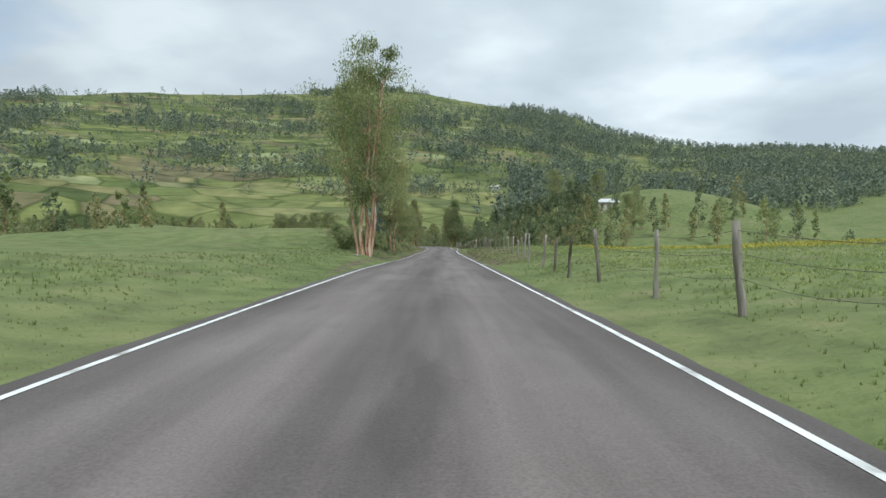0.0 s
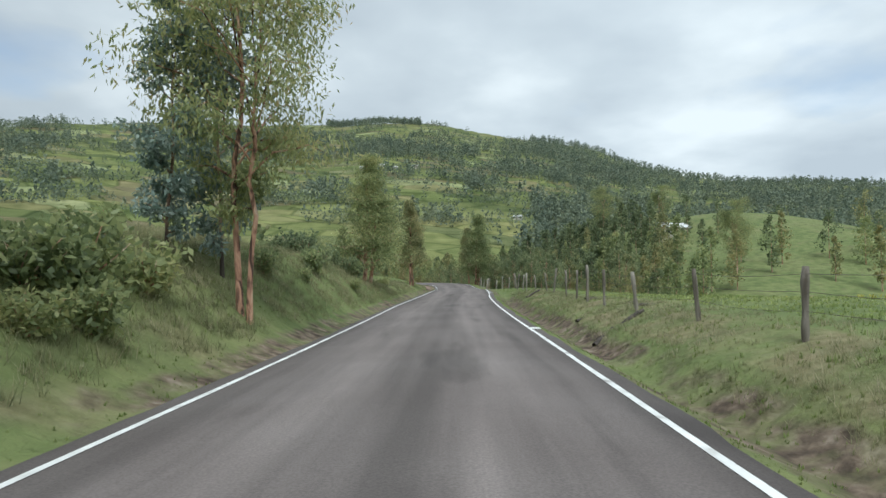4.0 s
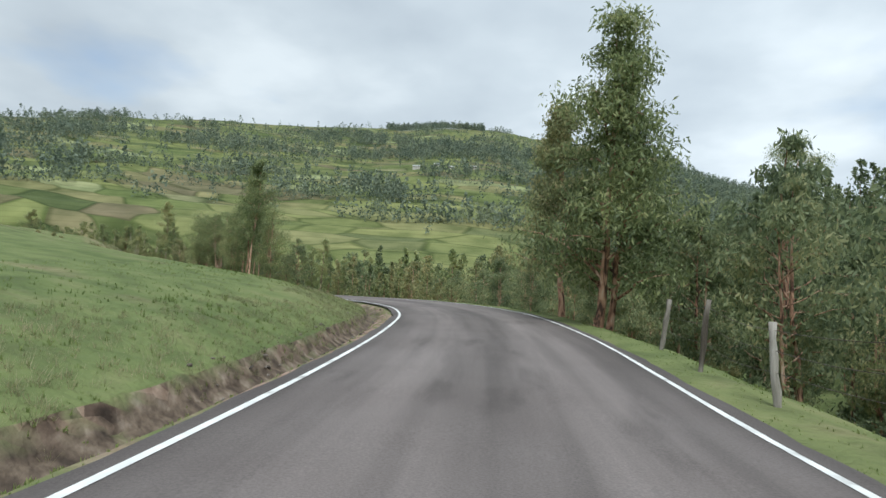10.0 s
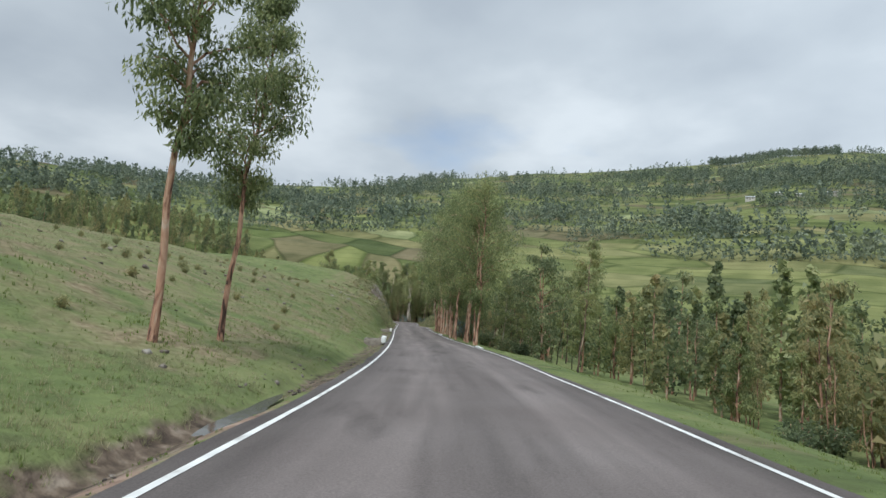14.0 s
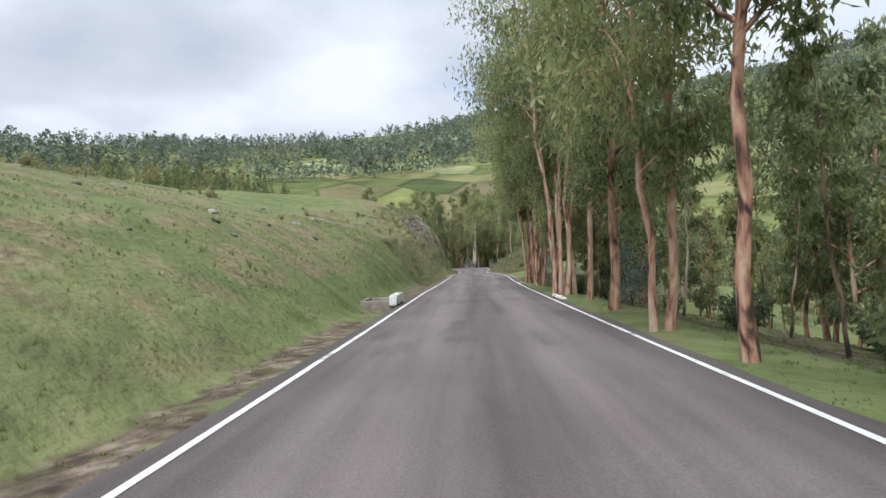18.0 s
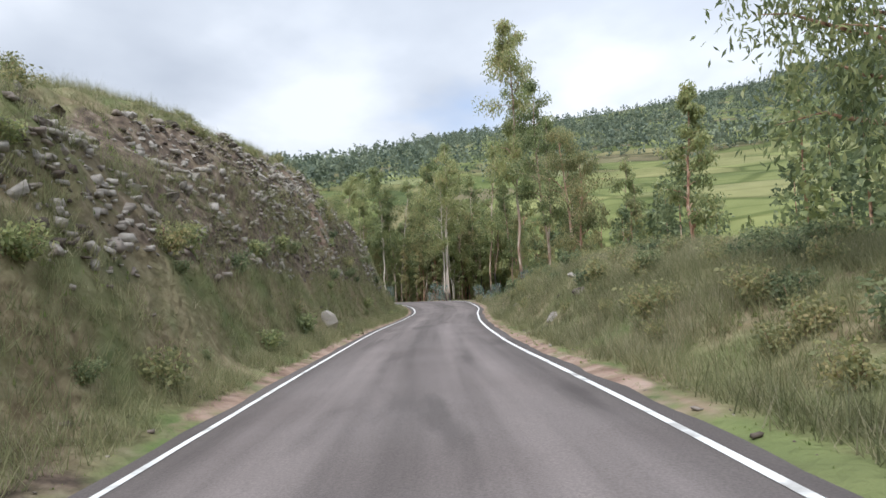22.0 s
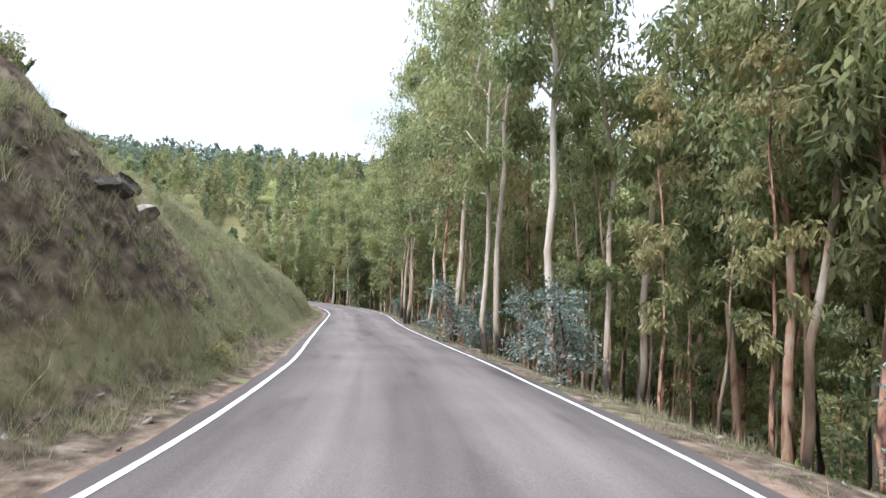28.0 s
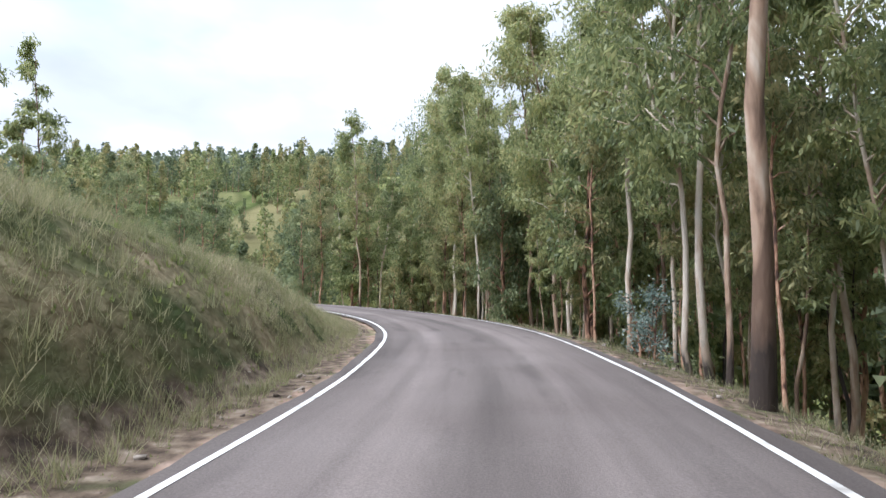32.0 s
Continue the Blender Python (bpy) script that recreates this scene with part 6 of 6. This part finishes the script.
rubble("cut_rubble", "broken pale angular stones of the road cut", 7000, 312, 360, 1, 2.1, 5.4, 0.03, 0.15, 201, M["rock_pale"])
rubble("cut_rubble", "broken dark angular stones of the road cut", 6500, 312, 360, 1, 2.1, 5.6, 0.04, 0.19, 207, M["rock"])
rubble("cut_rubble", "broken stones low on the rocky bank", 900, 293, 389, 1, 0.4, 3.0, 0.015, 0.08, 202, M["rock_pale"])
rubble("ditch_rubble", "small stones and clods in the ditch", 900, 142, 223, 1, 0.5, 1.9, 0.015, 0.07, 203, M["rock"])
rubble("ditch_rubble", "small stones and clods along the ditch", 900, 360, 446, 1, 0.4, 1.6, 0.015, 0.08, 204, M["rock_pale"])
rubble("verge_rubble", "small stones along the sandy verge", 500, 307, 446, -1, 0.4, 1.6, 0.015, 0.07, 205, M["rock_pale"])
rubble("hill_stones", "grey stones scattered over the hillside", 260, 213, 311, 1, 3.0, 26, 0.04, 0.2, 206, M["rock"])


def build_cactus(x, y, seed, size, group="prickly pears"):
    r = random.Random(seed)
    cactus = thing("prickly_pear_cactus", "clump of flat-padded prickly pear cactus on the bank", "cactus", group)
    cactus.location = (x, y, on_ground(x, y))
    spots = [(Vector((0, 0, 0)), Vector((0, 0, 1)), 0)]
    while spots:
        at, up, depth = spots.pop()
        s = size * (1 - 0.12 * depth) * r.uniform(0.8, 1.1)
        bm = bmesh.new()
        bmesh.ops.create_uvsphere(bm, u_segments=10, v_segments=7, radius=0.5)
        rot = up.to_track_quat('Z', 'Y').to_matrix() @ Matrix.Rotation(r.uniform(0, 6.28), 3, 'Z')
        for v in bm.verts:
            w = 0.72 + 0.25 * v.co.z
            v.co = at + rot @ Vector((v.co.x * s * w, v.co.y * s * 0.16, (v.co.z + 0.47) * s))
        bm_part("pad", bm, M["cactus"], cactus)
        if depth < 3:
            for _ in range(r.choice((1, 2, 2)) if depth else 3):
                nu = (up + Vector((r.uniform(-.9, .9), r.uniform(-.9, .9), r.uniform(0, .5)))).normalized()
                spots.append((at + up * s * 0.92, nu, depth + 1))


for k, (s, e, size) in enumerate(((94, 4.2, 0.36), (96.5, 3.8, 0.32), (100, 4.0, 0.34), (105, 3.6, 0.34), (109, 3.4, 0.32), (380, 5.4, 0.36), (383, 5.0, 0.34), (386, 4.4, 0.3))):
    build_cactus(*at_station(s, HALF[int(s * 2)] + e), 300 + k, size)


# ---- culverts, logs, posts, houses ----
def build_culvert(s, striped=True):
    i = int(s * 2)
    z = C[i, 2]
    turn = math.atan2(TAN[i, 1], TAN[i, 0])
    x, y = at_station(s, HALF[i] + 0.95)
    inlet = thing("culvert_inlet", "open stained concrete culvert box beside the road", "culvert")
    inlet.matrix_basis = Matrix.Translation((x, y, z)) @ Matrix.Rotation(turn, 4, 'Z')
    for name, size, at in (("side_wall", (1.34, 0.16, 1.1), (0, 0.56, -0.38)), ("end_wall", (0.16, 1.25, 1.1), (-0.75, 0, -0.40)), ("end_wall", (0.16, 1.25, 1.1), (0.75, 0, -0.40)), ("floor_slab", (1.34, 0.98, 0.12), (0, 0, -0.86))):
        bm_part(name, box(size, at, 0.025, 3, 0.008), M["concrete"], inlet)
    for side in (1, -1):
        x, y = at_station(s + (0.0 if side > 0 else 1.0), side * (HALF[i] + 0.42))
        block = thing("marker_block", "low white concrete marker block with black and yellow stripes" if striped else "low white concrete marker block", "marker block", "culvert marker blocks")
        block.matrix_basis = Matrix.Translation((x, y, z + (0.0 if side > 0 else -0.27))) @ Matrix.Rotation(turn, 4, 'Z')
        long = 1.9
        bm_part("body", box((long, 0.26, 0.36), (0, 0, 0.16), 0.03, 5, 0.01), M["white"], block)
        if striped:
            for at, m, wide in ((-0.82, "amber", 0.14), (-0.68, "black", 0.12), (0.2, "black", 0.14), (0.62, "black", 0.1)):
                bm_part("stripe", box((wide, 0.268, 0.368), (at, 0, 0.16), 0.03), M[m], block)


build_culvert(271.5)
build_culvert(239.0, False)


def build_log(x, y, length, radius, turn, pitch, label):
    rng = np.random.default_rng(int(abs(x * 10 + y)))
    t = np.linspace(0, 1, 9)
    p = np.stack([t * length * math.cos(turn) * math.cos(pitch), t * length * math.sin(turn) * math.cos(pitch), t * length * math.sin(pitch)], -1) + rng.normal(size=(9, 3)) * 0.02
    pieces = [tube(p, radius * (1 - 0.3 * t) * rng.uniform(0.85, 1.15, 9), 8)]
    q = p[5] + np.linspace(0, 1, 4)[:, None] * np.array([0.3, 0.25, 0.10])
    pieces.append(tube(q, [radius * 0.5, radius * 0.35, radius * 0.25, radius * 0.12], 6))
    v, f = joined(pieces)
    ob = tagged(new("log", mesh_of("log", v, f, [M["charred"]], smooth=True)), label, "log", "fallen logs")
    ob.location = (x, y, on_ground(x, y) + radius * 0.6)


for s, e, ln, r, turn, pit in ((94.2, 1.5, 2.6, 0.08, 0.75, 0.3), (98.0, 1.9, 2.6, 0.07, 0.5, 0.22), (97.0, 3.6, 0.9, 0.06, 0.2, 0.0), (103.5, 3.4, 1.3, 0.08, 0.3, 0.0), (115.5, 2.2, 1.6, 0.06, 0.9, 0.25)):
    build_log(*at_station(s, -(HALF[int(s * 2)] + e)), ln, r, turn, pit, "dark fallen branch lying on the grassy verge")


def build_house(x, y, w, d, h, turn):
    house = thing("house", "small pale rural house with a sheet metal roof", "house", "houses on the slopes")
    house.matrix_basis = Matrix.Translation((x, y, on_ground(x, y, 0.3))) @ Matrix.Rotation(turn, 4, 'Z')
    bm_part("wall", box((w, d, h + 2.4), (0, 0, h / 2 - 1.2), 0.03), M["wall"], house)
    bm = bmesh.new()
    a, b_, e = w / 2 + 0.4, d / 2 + 0.5, 0.12
    prof = [(-b_, h - 0.1), (0, h + d * 0.28), (b_, h - 0.1), (b_, h - 0.1 - e), (0, h + d * 0.28 - e), (-b_, h - 0.1 - e)]
    ends = [[bm.verts.new((sx, py, pz)) for py, pz in prof] for sx in (-a, a)]
    bm.faces.new(ends[0]); bm.faces.new(ends[1][::-1])
    for k in range(6):
        bm.faces.new((ends[0][k], ends[1][k], ends[1][(k + 1) % 6], ends[0][(k + 1) % 6]))
    bmesh.ops.recalc_face_normals(bm, faces=bm.faces)
    bm_part("roof", bm, M["roof"], house)
    for sx in (-w * 0.3, w * 0.3):
        for sy in (-1, 1):
            bm_part("window", box((w * 0.14, 0.06, h * 0.3), (sx, sy * (d / 2 + 0.01), h * 0.55), 0), M["pane"], house)
    for sy in (-1, 1):
        bm_part("door", box((w * 0.13, 0.06, h * 0.7), (0, sy * (d / 2 + 0.01), h * 0.35), 0), M["post"], house)


rng = np.random.default_rng(9)
HOUSES = [(61.4, 197.3), (128, 268), (150, 262), (172, 262), (-82, 780), (-64, 770), (-104, 770), (-40, 790), (60, 520)]
for x, y in HOUSES:
    build_house(x, y, rng.uniform(5.5, 8.5), rng.uniform(4, 5), rng.uniform(2.4, 2.8), rng.uniform(-0.5, 0.5))


def build_puddle(s, e, length, width):
    rng = np.random.default_rng(8)
    i = int(s * 2)
    x, y = at_station(s, HALF[i] + e)
    a = np.linspace(0, 2 * np.pi, 28, endpoint=False)
    r = 1 + 0.22 * np.sin(3 * a + 1) + 0.1 * rng.uniform(-1, 1, 28)
    px = x + TAN[i, 0] * np.cos(a) * r * length / 2 + LEFT[i, 0] * np.sin(a) * r * width / 2
    py = y + TAN[i, 1] * np.cos(a) * r * length / 2 + LEFT[i, 1] * np.sin(a) * r * width / 2
    z = on_ground(x, y) + 0.05
    v = np.concatenate([np.stack([px, py, px * 0 + z], -1), [[x, y, z]]])
    tri = np.stack([np.arange(28), (np.arange(28) + 1) % 28, np.full(28, 28)], -1)
    tagged(new("puddle", mesh_of("puddle", v, [tri], [M["water"]])), "shallow muddy puddle lying in the roadside ditch", "puddle", kind="structure")


build_puddle(211.5, 0.75, 3.4, 0.42)
